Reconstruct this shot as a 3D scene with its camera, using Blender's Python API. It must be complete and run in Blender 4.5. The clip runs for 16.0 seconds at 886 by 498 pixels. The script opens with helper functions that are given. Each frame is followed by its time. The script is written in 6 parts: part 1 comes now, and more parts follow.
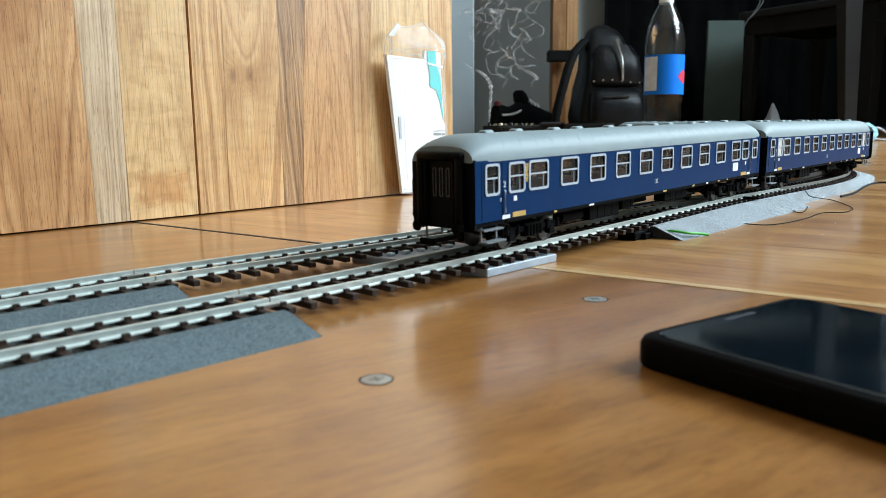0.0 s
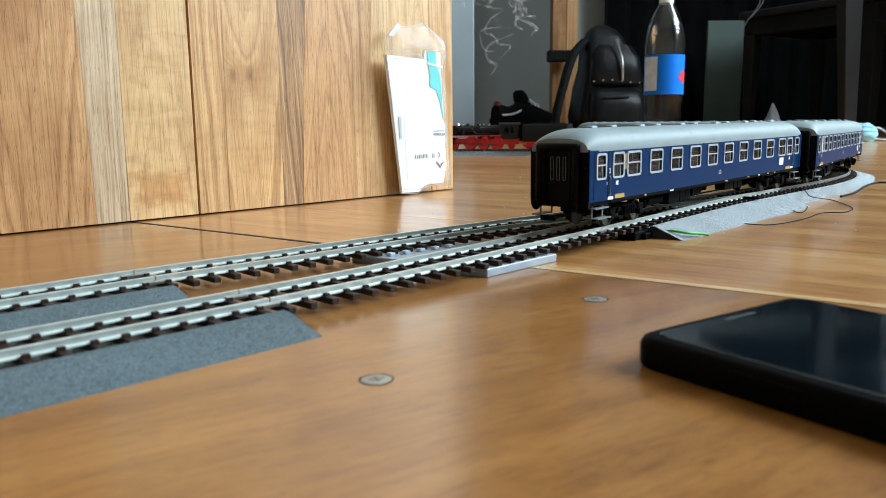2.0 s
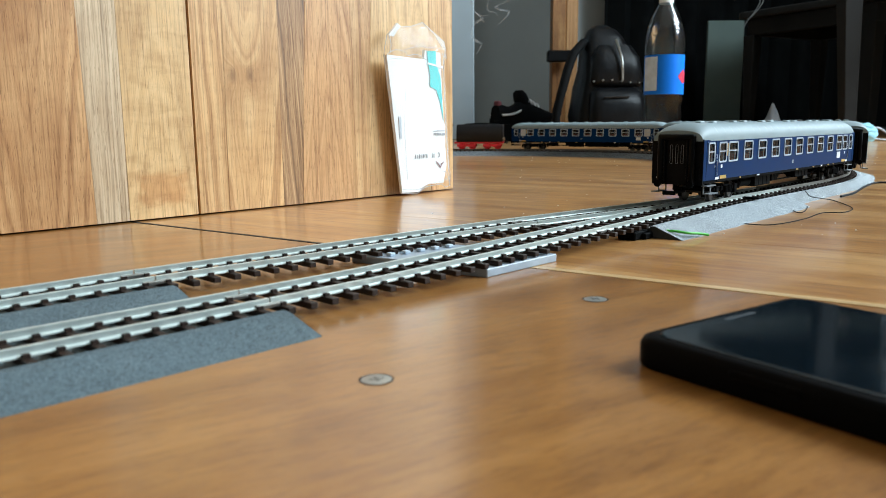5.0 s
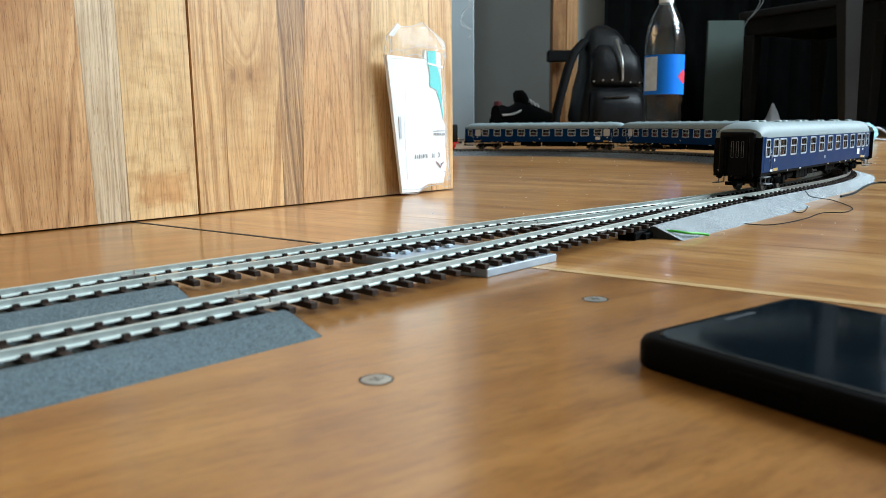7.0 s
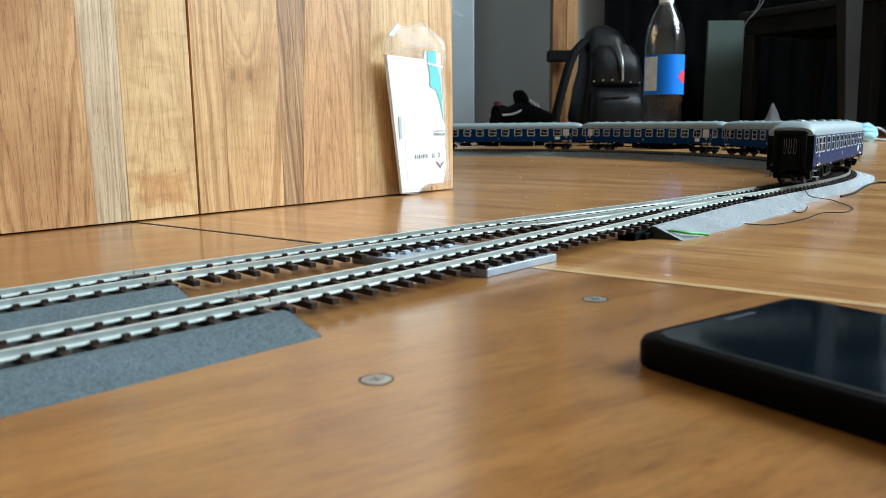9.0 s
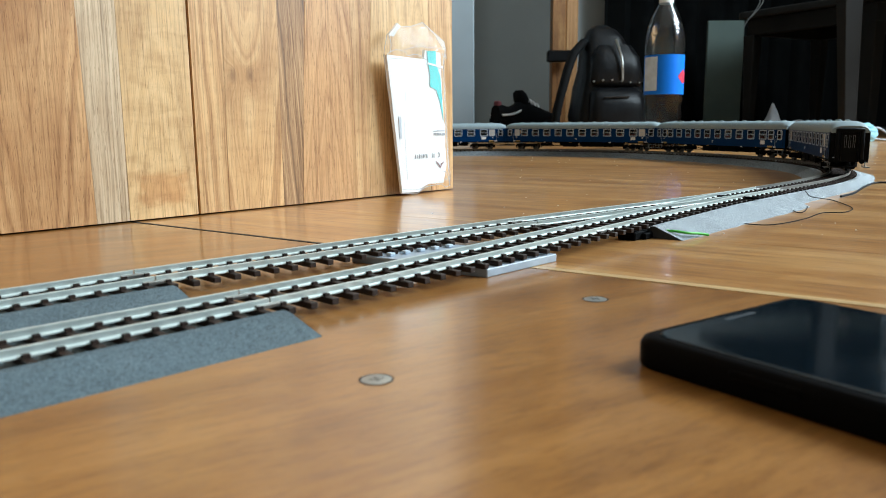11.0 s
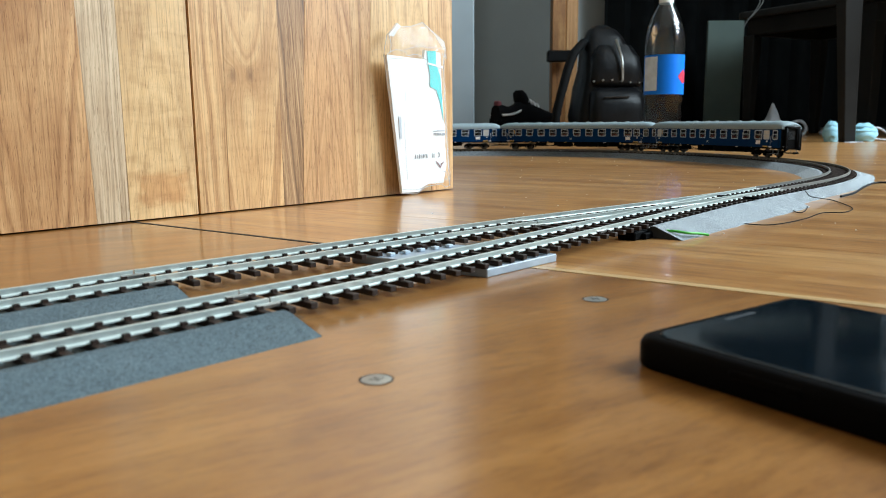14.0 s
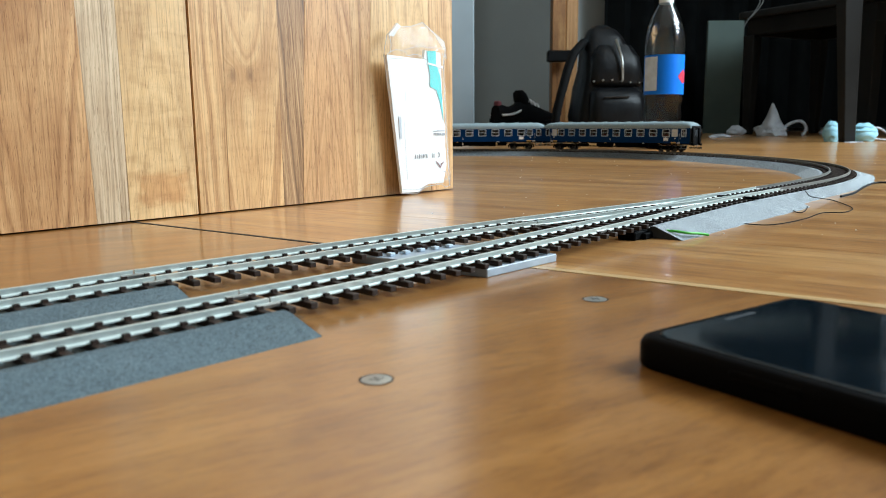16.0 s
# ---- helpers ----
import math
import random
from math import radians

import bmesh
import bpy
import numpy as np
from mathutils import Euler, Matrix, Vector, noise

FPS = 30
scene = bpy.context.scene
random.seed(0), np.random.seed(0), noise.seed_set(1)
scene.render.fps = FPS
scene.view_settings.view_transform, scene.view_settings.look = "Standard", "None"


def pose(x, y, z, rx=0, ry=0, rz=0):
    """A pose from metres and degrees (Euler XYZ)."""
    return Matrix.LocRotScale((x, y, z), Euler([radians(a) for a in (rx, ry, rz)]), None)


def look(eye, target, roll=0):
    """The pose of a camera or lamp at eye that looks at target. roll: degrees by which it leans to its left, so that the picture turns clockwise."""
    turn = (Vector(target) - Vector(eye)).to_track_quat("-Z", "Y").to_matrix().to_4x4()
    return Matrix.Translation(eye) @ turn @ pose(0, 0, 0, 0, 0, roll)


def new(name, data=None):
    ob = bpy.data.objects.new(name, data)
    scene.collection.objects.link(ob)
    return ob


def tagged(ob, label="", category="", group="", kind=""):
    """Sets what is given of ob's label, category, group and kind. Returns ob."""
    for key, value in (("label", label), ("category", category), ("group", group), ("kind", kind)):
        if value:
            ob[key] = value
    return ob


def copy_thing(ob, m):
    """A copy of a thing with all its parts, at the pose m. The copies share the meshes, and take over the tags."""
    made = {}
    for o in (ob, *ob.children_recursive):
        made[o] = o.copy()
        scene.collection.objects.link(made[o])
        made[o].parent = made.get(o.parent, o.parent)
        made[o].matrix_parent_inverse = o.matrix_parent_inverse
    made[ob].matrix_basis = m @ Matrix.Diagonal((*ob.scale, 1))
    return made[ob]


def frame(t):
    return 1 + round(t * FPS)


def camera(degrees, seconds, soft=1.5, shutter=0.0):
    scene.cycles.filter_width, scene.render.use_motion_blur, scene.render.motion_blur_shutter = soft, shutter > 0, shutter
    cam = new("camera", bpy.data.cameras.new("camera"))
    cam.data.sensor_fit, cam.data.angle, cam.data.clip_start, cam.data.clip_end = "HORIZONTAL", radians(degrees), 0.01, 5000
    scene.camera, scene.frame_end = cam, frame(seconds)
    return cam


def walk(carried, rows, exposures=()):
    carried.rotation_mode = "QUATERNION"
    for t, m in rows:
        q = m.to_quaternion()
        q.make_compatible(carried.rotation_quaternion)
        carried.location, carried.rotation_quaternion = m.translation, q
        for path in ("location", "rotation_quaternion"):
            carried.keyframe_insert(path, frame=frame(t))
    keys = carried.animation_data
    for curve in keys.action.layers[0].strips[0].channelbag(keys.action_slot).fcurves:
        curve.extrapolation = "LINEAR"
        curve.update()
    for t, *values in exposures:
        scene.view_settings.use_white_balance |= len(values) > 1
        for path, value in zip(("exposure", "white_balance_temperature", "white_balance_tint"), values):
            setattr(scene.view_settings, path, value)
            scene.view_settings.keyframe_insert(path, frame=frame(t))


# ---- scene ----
CLIP = 16.0
CAM_Z = 0.0603
PITCH = 0.1622
cam = camera(59.9, CLIP, soft=0.7)
cam_pose = look((0, 0, CAM_Z), (0, math.cos(PITCH), CAM_Z - math.sin(PITCH)), -0.52)
walk(cam, [(0.0, cam_pose), (CLIP, cam_pose)])
cam.data.dof.use_dof = True
cam.data.dof.focus_distance = 0.52
cam.data.dof.aperture_fstop = 26.0

# ---- world and large lights ----
ROOM_X0, ROOM_X1, ROOM_Y0, ROOM_Y1, ROOM_H = -1.6, 2.55, -2.2, 4.3, 2.7
world = bpy.data.worlds.new("sky")
scene.world = world
world.use_nodes = True
wn = world.node_tree
sky = wn.nodes.new("ShaderNodeTexSky")
sky.sky_type = "NISHITA"
sky.sun_disc = False
sky.sun_elevation, sky.sun_rotation = radians(38), radians(80)
wn.links.new(sky.outputs[0], wn.nodes["Background"].inputs[0])
wn.nodes["Background"].inputs[1].default_value = 0.12


def window_light(name, m, sx, sy, watts, colour):
    lamp = bpy.data.lights.new(name, "AREA")
    lamp.shape, lamp.size, lamp.size_y = "RECTANGLE", sx, sy
    lamp.energy, lamp.color = watts, colour
    ob = new(name, lamp)
    ob.matrix_world = m
    return ob


# daylight in the window opening
RWIN = (-0.10, 2.05, 0.90, 2.45)      # y0, y1, z0, z1 in the east wall
window_light("daylight_east", look((ROOM_X1 - 0.05, 0.98, 1.67), (-0.3, 0.45, 0.0)), 2.05, 1.45, 218, (0.745, 0.910, 1.0))
scene.view_settings.exposure = 0.0

# ---- materials ----


def nodes_of(name):
    m = bpy.data.materials.new(name)
    m.use_nodes = True
    return m, m.node_tree, m.node_tree.nodes["Principled BSDF"]


def coords(nt, scale=(1, 1, 1), rot=(0, 0, 0), per_object=True):
    tc = nt.nodes.new("ShaderNodeTexCoord")
    mp = nt.nodes.new("ShaderNodeMapping")
    mp.inputs["Scale"].default_value, mp.inputs["Rotation"].default_value = scale, rot
    if per_object:
        info = nt.nodes.new("ShaderNodeObjectInfo")
        mul = nt.nodes.new("ShaderNodeMath")
        mul.operation = "MULTIPLY"
        mul.inputs[1].default_value = 17.3
        nt.links.new(info.outputs["Random"], mul.inputs[0])
        add = nt.nodes.new("ShaderNodeVectorMath")
        nt.links.new(tc.outputs["Object"], add.inputs[0])
        nt.links.new(mul.outputs[0], add.inputs[1])
        nt.links.new(add.outputs[0], mp.inputs[0])
    else:
        nt.links.new(tc.outputs["Object"], mp.inputs[0])
    return mp.outputs[0]


def noise_tex(nt, vec, scale, detail=4, distortion=0.0, rough=0.55):
    n = nt.nodes.new("ShaderNodeTexNoise")
    n.inputs["Scale"].default_value, n.inputs["Detail"].default_value = scale, detail
    n.inputs["Distortion"].default_value, n.inputs["Roughness"].default_value = distortion, rough
    nt.links.new(vec, n.inputs["Vector"])
    return n.outputs[0]


def ramp(nt, fac, stops):
    r = nt.nodes.new("ShaderNodeValToRGB")
    while len(r.color_ramp.elements) < len(stops):
        r.color_ramp.elements.new(0.5)
    for e, (p, c) in zip(r.color_ramp.elements, stops):
        e.position, e.color = p, (*c, 1)
    nt.links.new(fac, r.inputs[0])
    return r.outputs[0]


def mix(nt, a, b, fac, kind="MIX"):
    m = nt.nodes.new("ShaderNodeMix")
    m.data_type, m.blend_type = "RGBA", kind
    for sock, v in ((m.inputs[0], fac), (m.inputs[6], a), (m.inputs[7], b)):
        if isinstance(v, (int, float)):
            sock.default_value = v
        elif isinstance(v, tuple):
            sock.default_value = (*v, 1)
        else:
            nt.links.new(v, sock)
    return m.outputs[2]


def bump(nt, bsdf, height, strength, distance):
    b = nt.nodes.new("ShaderNodeBump")
    b.inputs["Strength"].default_value, b.inputs["Distance"].default_value = strength, distance
    nt.links.new(height, b.inputs["Height"])
    nt.links.new(b.outputs[0], bsdf.inputs["Normal"])


def rough_range(nt, bsdf, fac, lo, hi):
    r = nt.nodes.new("ShaderNodeMapRange")
    r.inputs["To Min"].default_value, r.inputs["To Max"].default_value = lo, hi
    nt.links.new(fac, r.inputs["Value"])
    nt.links.new(r.outputs[0], bsdf.inputs["Roughness"])


def M(name, col, rough=0.5, metal=0.0, var=0.15, scale=60, bmp=0.0, bscale=600, bdist=0.0003, coat=0.0, dust=0.0, spec=0.5):
    """Paint, plastic or metal with two scales of variation."""
    m, nt, b = nodes_of(name)
    v = coords(nt)
    n1, n2 = noise_tex(nt, v, scale), noise_tex(nt, v, bscale, 3)
    lo, hi = tuple(c * (1 - var) for c in col), tuple(min(1, c * (1 + var)) for c in col)
    c = ramp(nt, n1, [(0.3, lo), (0.7, hi)])
    if dust:
        c = mix(nt, c, (0.42, 0.40, 0.37), ramp(nt, n2, [(0.55, (0, 0, 0)), (0.8, (dust, dust, dust))]))
    nt.links.new(c, b.inputs["Base Color"])
    rough_range(nt, b, n1, max(0.02, rough - 0.08), min(1, rough + 0.08))
    b.inputs["Specular IOR Level"].default_value = spec
    b.inputs["Metallic"].default_value, b.inputs["Coat Weight"].default_value = metal, coat
    if bmp:
        bump(nt, b, n2, bmp, bdist)
    return m


def wood(name, dark, mid, light, scale, rot=(0, 0, 0), rough=0.4, coat=0.0, streak=0.5, pores=0.15, tint=0.12, coat_rough=0.2, figure=0.45, spec=0.5, run=9.0, blot=0.75, coat_ior=1.5):
    """Sawn wood: long bands of grain, thin dark streaks, pores, a tint for each board."""
    m, nt, b = nodes_of(name)
    v = coords(nt, scale, rot)
    broad = noise_tex(nt, v, 0.7, 4, 0.9)
    along = min(scale)
    v2 = coords(nt, tuple(k * (run if k == along else 6.0) for k in scale), rot)
    v3 = coords(nt, tuple(k * (26.0 if k == along else 22.0) for k in scale), rot)
    fine = noise_tex(nt, v2, 1.0, 5, 0.3, 0.6)
    pore = noise_tex(nt, v3, 1.0, 3)
    rings = nt.nodes.new("ShaderNodeTexWave")
    rings.inputs["Scale"].default_value, rings.inputs["Distortion"].default_value = 0.40, 9.0
    rings.inputs["Detail"].default_value, rings.inputs["Detail Scale"].default_value = 3.0, 0.7
    nt.links.new(v, rings.inputs["Vector"])
    c = ramp(nt, broad, [(0.28, dark), (0.5, mid), (0.72, light)])
    c = mix(nt, c, ramp(nt, fine, [(0.32, (0.42, 0.34, 0.28)), (0.54, (1.0, 1.0, 1.0))]), streak, "MULTIPLY")
    c = mix(nt, c, ramp(nt, rings.outputs["Fac"], [(0.0, (0.70, 0.60, 0.50)), (0.35, (1, 1, 1)), (1.0, (1, 1, 1))]), figure, "MULTIPLY")
    c = mix(nt, c, ramp(nt, pore, [(0.34, (0.50, 0.44, 0.38)), (0.45, (1, 1, 1))]), pores * 2.6, "MULTIPLY")
    iso = coords(nt)
    blotch = noise_tex(nt, iso, 24, 4, 0.8)
    c = mix(nt, c, ramp(nt, blotch, [(0.3, (0.80, 0.74, 0.68)), (0.55, (1, 1, 1)), (0.75, (1.0, 1.0, 1.0))]), blot, "MULTIPLY")
    info = nt.nodes.new("ShaderNodeObjectInfo")
    c = mix(nt, c, ramp(nt, info.outputs["Random"], [(0.0, (1 - tint, 1 - 1.2 * tint, 1 - 1.4 * tint)), (1.0, (1, 1, 1))]), 1.0, "MULTIPLY")
    nt.links.new(c, b.inputs["Base Color"])
    rough_range(nt, b, fine, rough - 0.07, rough + 0.09)
    b.inputs["Specular IOR Level"].default_value = spec
    b.inputs["Coat Weight"].default_value, b.inputs["Coat Roughness"].default_value, b.inputs["Coat IOR"].default_value = coat, coat_rough, coat_ior
    bump(nt, b, pore, 0.2, 0.0003)
    return m


def clear(name, col, alpha, rough=0.05):
    """Thin clear sheet: mostly see-through, with gloss."""
    m, nt, b = nodes_of(name)
    b.inputs["Base Color"].default_value = (*col, 1)
    b.inputs["Roughness"].default_value = rough
    b.inputs["Alpha"].default_value = alpha
    n = noise_tex(nt, coords(nt), 90, 3)
    bump(nt, b, n, 0.4, 0.002)
    return m


FLOOR_BACK = wood("floor_oak", (0.40, 0.175, 0.050), (0.56, 0.280, 0.090), (0.70, 0.40, 0.155), (2.0, 30, 30), rough=0.40, coat=0.75, streak=0.5, tint=0.14, coat_rough=0.15, spec=0.3, coat_ior=1.62)
FLOOR_PALE = wood("floor_oak_pale", (0.50, 0.31, 0.13), (0.62, 0.41, 0.19), (0.70, 0.50, 0.26), (2.2, 40, 40), rough=0.36, coat=0.4, streak=0.4, tint=0.05, coat_rough=0.14)
FLOOR_FRONT = wood("floor_board", (0.245, 0.099, 0.020), (0.325, 0.138, 0.030), (0.385, 0.175, 0.045), (9.0, 75, 75), rough=0.40, coat=0.85, streak=0.45, tint=0.05, figure=0.15, coat_rough=0.15, coat_ior=1.5, spec=0.3)
STAVE_RED = wood("carcass_wood", (0.40, 0.20, 0.074), (0.53, 0.282, 0.112), (0.63, 0.37, 0.165), (45, 45, 2.4), pores=0.24, rough=0.45, coat=0.1, streak=0.6, run=2.2, blot=0.4)


def math_node(nt, op, a, b=0.0, c=None):
    n = nt.nodes.new("ShaderNodeMath")
    n.operation = op
    for sock, v in zip(n.inputs, (a, b) if c is None else (a, b, c)):
        if isinstance(v, (int, float)):
            sock.default_value = v
        else:
            nt.links.new(v, sock)
    return n.outputs[0]


def stave_wood(name, dark, mid, light, heart, steep=0.09, wide=0.004, rings=420, contrast=0.85, streak=0.5, flame=0.4, knots=(), rub=None, seed=0.0):
    """One flat-sawn board: arched growth rings round a heart, fibres, short pores, cross flame, knots and a rubbed patch."""
    m, nt, b = nodes_of(name)
    tc = nt.nodes.new("ShaderNodeTexCoord")
    sep = nt.nodes.new("ShaderNodeSeparateXYZ")
    nt.links.new(tc.outputs["Object"], sep.inputs[0])

    def stretched(sx, sz, scale=1.0, detail=4, distortion=0.0, rough=0.55):
        mp = nt.nodes.new("ShaderNodeMapping")
        mp.inputs["Scale"].default_value = (sx, sx, sz)
        mp.inputs["Location"].default_value = (seed, seed * 0.7, seed * 1.3)
        nt.links.new(tc.outputs["Object"], mp.inputs[0])
        return noise_tex(nt, mp.outputs[0], scale, detail, distortion, rough)
    warp = stretched(38, 9, 1.0, 3)
    fine_warp = stretched(120, 16, 1.0, 2)
    x = math_node(nt, "ADD", sep.outputs[0], math_node(nt, "MULTIPLY_ADD", warp, 0.011, -0.0055 - heart[0]))
    x = math_node(nt, "ADD", x, math_node(nt, "MULTIPLY_ADD", fine_warp, 0.0012, -0.0006))
    z = math_node(nt, "SUBTRACT", sep.outputs[2], heart[1])
    field = math_node(nt, "ADD", math_node(nt, "SQRT", math_node(nt, "MULTIPLY_ADD", x, x, wide * wide)), math_node(nt, "MULTIPLY", z, steep))
    near_knot = []
    for kx, kz in knots:
        dx, dz = math_node(nt, "SUBTRACT", sep.outputs[0], kx), math_node(nt, "MULTIPLY", math_node(nt, "SUBTRACT", sep.outputs[2], kz), 0.55)
        d = math_node(nt, "SQRT", math_node(nt, "ADD", math_node(nt, "MULTIPLY", dx, dx), math_node(nt, "MULTIPLY", dz, dz)))
        near_knot.append(d)
        pull = math_node(nt, "MULTIPLY", math_node(nt, "POWER", 2.718, math_node(nt, "MULTIPLY", d, -170.0)), 0.012)
        field = math_node(nt, "ADD", field, pull)
    ring = nt.nodes.new("ShaderNodeTexNoise")
    ring.noise_dimensions = "1D"
    ring.inputs["Scale"].default_value, ring.inputs["Detail"].default_value = 1.0, 3.0
    ring.inputs["Roughness"].default_value = 0.65
    nt.links.new(math_node(nt, "MULTIPLY_ADD", field, rings * 0.42, seed * 7.0), ring.inputs["W"])
    c = mix(nt, mid, ramp(nt, ring.outputs[0], [(0.28, dark), (0.46, mid), (0.66, light)]), contrast)
    fibre = stretched(800, 16, 1.0, 4, 0.2, 0.6)
    c = mix(nt, c, ramp(nt, fibre, [(0.36, (0.48, 0.39, 0.31)), (0.50, (1, 1, 1)), (0.70, (1.08, 1.07, 1.05))]), streak, "MULTIPLY")
    pore = stretched(1500, 130, 1.0, 2)
    c = mix(nt, c, ramp(nt, pore, [(0.30, (0.40, 0.31, 0.24)), (0.39, (1, 1, 1))]), 0.62, "MULTIPLY")
    cross = stretched(42, 130, 1.0, 3, 0.6)
    c = mix(nt, c, ramp(nt, cross, [(0.33, (0.84, 0.78, 0.72)), (0.52, (1, 1, 1)), (0.72, (1.07, 1.06, 1.03))]), flame, "MULTIPLY")
    stain = stretched(16, 8, 1.0, 4, 0.5)
    c = mix(nt, c, ramp(nt, stain, [(0.32, (0.70, 0.60, 0.51)), (0.52, (1, 1, 1)), (0.7, (1.10, 1.09, 1.06))]), 0.9, "MULTIPLY")
    for d in near_knot:
        c = mix(nt, c, ramp(nt, d, [(0.0, (0.34, 0.24, 0.17)), (0.0009, (0.42, 0.31, 0.22)), (0.0019, (1.12, 1.10, 1.05)), (0.0042, (0.90, 0.86, 0.80)), (0.008, (1, 1, 1))]), 0.75, "MULTIPLY")
    if rub:
        u0, u1, z0, z1 = rub
        dx = math_node(nt, "DIVIDE", math_node(nt, "ABSOLUTE", math_node(nt, "SUBTRACT", sep.outputs[0], (u0 + u1) / 2)), (u1 - u0) / 2)
        dz = math_node(nt, "DIVIDE", math_node(nt, "ABSOLUTE", math_node(nt, "SUBTRACT", sep.outputs[2], (z0 + z1) / 2)), (z1 - z0) / 2)
        far = math_node(nt, "ADD", math_node(nt, "MAXIMUM", dx, dz), math_node(nt, "MULTIPLY_ADD", stretched(160, 160, 1.0, 4), 0.9, -0.45))
        c = mix(nt, c, ramp(nt, far, [(0.55, (0.80, 0.64, 0.52)), (0.95, (1, 1, 1))]), 0.85, "MULTIPLY")
    nt.links.new(c, b.inputs["Base Color"])
    rough_range(nt, b, fibre, 0.36, 0.52)
    b.inputs["Coat Weight"].default_value, b.inputs["Coat Roughness"].default_value = 0.15, 0.25
    bump(nt, b, pore, 0.25, 0.0003)
    return m


POST_WOOD = wood("post_wood", (0.20, 0.09, 0.03), (0.36, 0.17, 0.06), (0.45, 0.24, 0.09), (30, 30, 3))
GAP_DARK = M("joint_dark", (0.03, 0.02, 0.015), 0.9)
RAIL = M("rail_nickel", (0.60, 0.66, 0.63), 0.40, 0.35, 0.10, 200)
RAIL_DULL = M("rail_dull", (0.20, 0.190, 0.172), 0.5, 0.3, 0.2, 200)
RAIL_JOINT = M("rail_joiner", (0.42, 0.41, 0.39), 0.35, 1.0)
SLEEPER = M("sleeper_brown", (0.026, 0.0145, 0.0105), 0.55, 0, 0.25, 300, 0.3, 2500, 0.0002, dust=0.05, spec=0.2)


def foam(name, base, speck, rough=0.9, size=3200):
    m, nt, b = nodes_of(name)
    v = coords(nt)
    cell = nt.nodes.new("ShaderNodeTexVoronoi")
    cell.inputs["Scale"].default_value = size
    nt.links.new(v, cell.inputs["Vector"])
    n2 = noise_tex(nt, v, 45, 4)
    c = ramp(nt, cell.outputs["Color"], [(0.15, tuple(x * 0.55 for x in base)), (0.5, base), (0.85, speck)])
    c = mix(nt, c, ramp(nt, n2, [(0.3, (0.75, 0.75, 0.75)), (0.7, (1, 1, 1))]), 0.8, "MULTIPLY")
    nt.links.new(c, b.inputs["Base Color"])
    b.inputs["Roughness"].default_value = rough
    bump(nt, b, cell.outputs["Distance"], 0.5, 0.0006)
    return m


FOAM_CUT = M("foam_cut", (0.03, 0.034, 0.037), 0.9, 0, 0.3, 400)
FOAM_DARK = foam("foam_dark_grey", (0.098, 0.142, 0.165), (0.165, 0.218, 0.245))
FOAM_MID = foam("foam_mid_grey", (0.17, 0.19, 0.205), (0.28, 0.305, 0.32), size=1300)
FOAM_LIGHT = foam("foam_light_grey", (0.235, 0.268, 0.290), (0.56, 0.61, 0.65), size=2600)
COACH_BLUE = M("coach_blue", (0.0010, 0.0265, 0.100), 0.32, 0, 0.08, 90, 0.06, 900, 0.0002, spec=0.05)
COACH_ROOF = M("roof_grey", (0.225, 0.285, 0.308), 0.55, 0, 0.06, 60, 0.05, 900, 0.0002, spec=0.3)
ROOF_SEAM = M("seam_pale", (0.60, 0.66, 0.68), 0.5)
COACH_BLACK = M("coach_black", (0.0022, 0.0026, 0.0034), 0.45, 0, 0.2, 200, dust=0.006, spec=0.08)
UNDER_BLACK = M("underframe_black", (0.0030, 0.0032, 0.0036), 0.65, 0, 0.2, 300, dust=0.01, spec=0.03)
SILVER = M("frame_silver", (0.46, 0.54, 0.64), 0.35, 0.3, 0.06)
HANDRAIL = M("rail_silver", (0.34, 0.40, 0.50), 0.4, 0.3, 0.06)
FROSTED = M("frosted_pane", (0.60, 0.60, 0.58), 0.4)
STEP_GREY = M("step_grey", (0.16, 0.18, 0.20), 0.5, dust=0.1)
PRINT_WHITE = M("print_white", (0.75, 0.77, 0.80), 0.5)
PRINT_GOLD = M("print_gold", (0.55, 0.36, 0.10), 0.45, 0.2)
SEAT_RED = M("seat_red", (0.42, 0.10, 0.065), 0.6)
PARTITION = M("partition_grey", (0.62, 0.58, 0.52), 0.6)
GLASS = clear("window_glass", (0.02, 0.022, 0.025), 0.38, 0.05)
WHEEL_STEEL = M("wheel_steel", (0.07, 0.068, 0.065), 0.4, 0.6, 0.15)
LOCO_BLACK = M("loco_black", (0.007, 0.007, 0.008), 0.4, 0, 0.2, 200, spec=0.3)
LOCO_RED = M("loco_red", (0.80, 0.022, 0.035), 0.4, 0, 0.12, 200)
BRASS = M("brass", (0.62, 0.52, 0.36), 0.3, 0.8)
PHONE_BODY = M("phone_body", (0.0025, 0.0025, 0.003), 0.6, 0, 0.2, 200, 0.1, 3000, 0.0001, spec=0.05)
PHONE_GLASS = M("phone_glass", (0.003, 0.007, 0.011), 0.06, 0, 0.1, 40, spec=0.9)
PHONE_GREY = M("speaker_grey", (0.03, 0.036, 0.042), 0.6, spec=0.2)
STUD_PALE = M("stud_pale", (0.52, 0.61, 0.70), 0.3, 0.0, 0.1, 120)
SPACER_GREY = M("spacer_grey", (0.33, 0.385, 0.45), 0.35, 0.0, 0.1, 120)
SCREW = M("screw_steel", (0.30, 0.305, 0.285), 0.30, 0.5, 0.25, 500)
SCREW_SLOT = M("screw_slot", (0.13, 0.13, 0.12), 0.5, 0.3, 0.5, 900)
CABLE_BLACK = M("cable_black", (0.012, 0.012, 0.013), 0.7, spec=0.1)
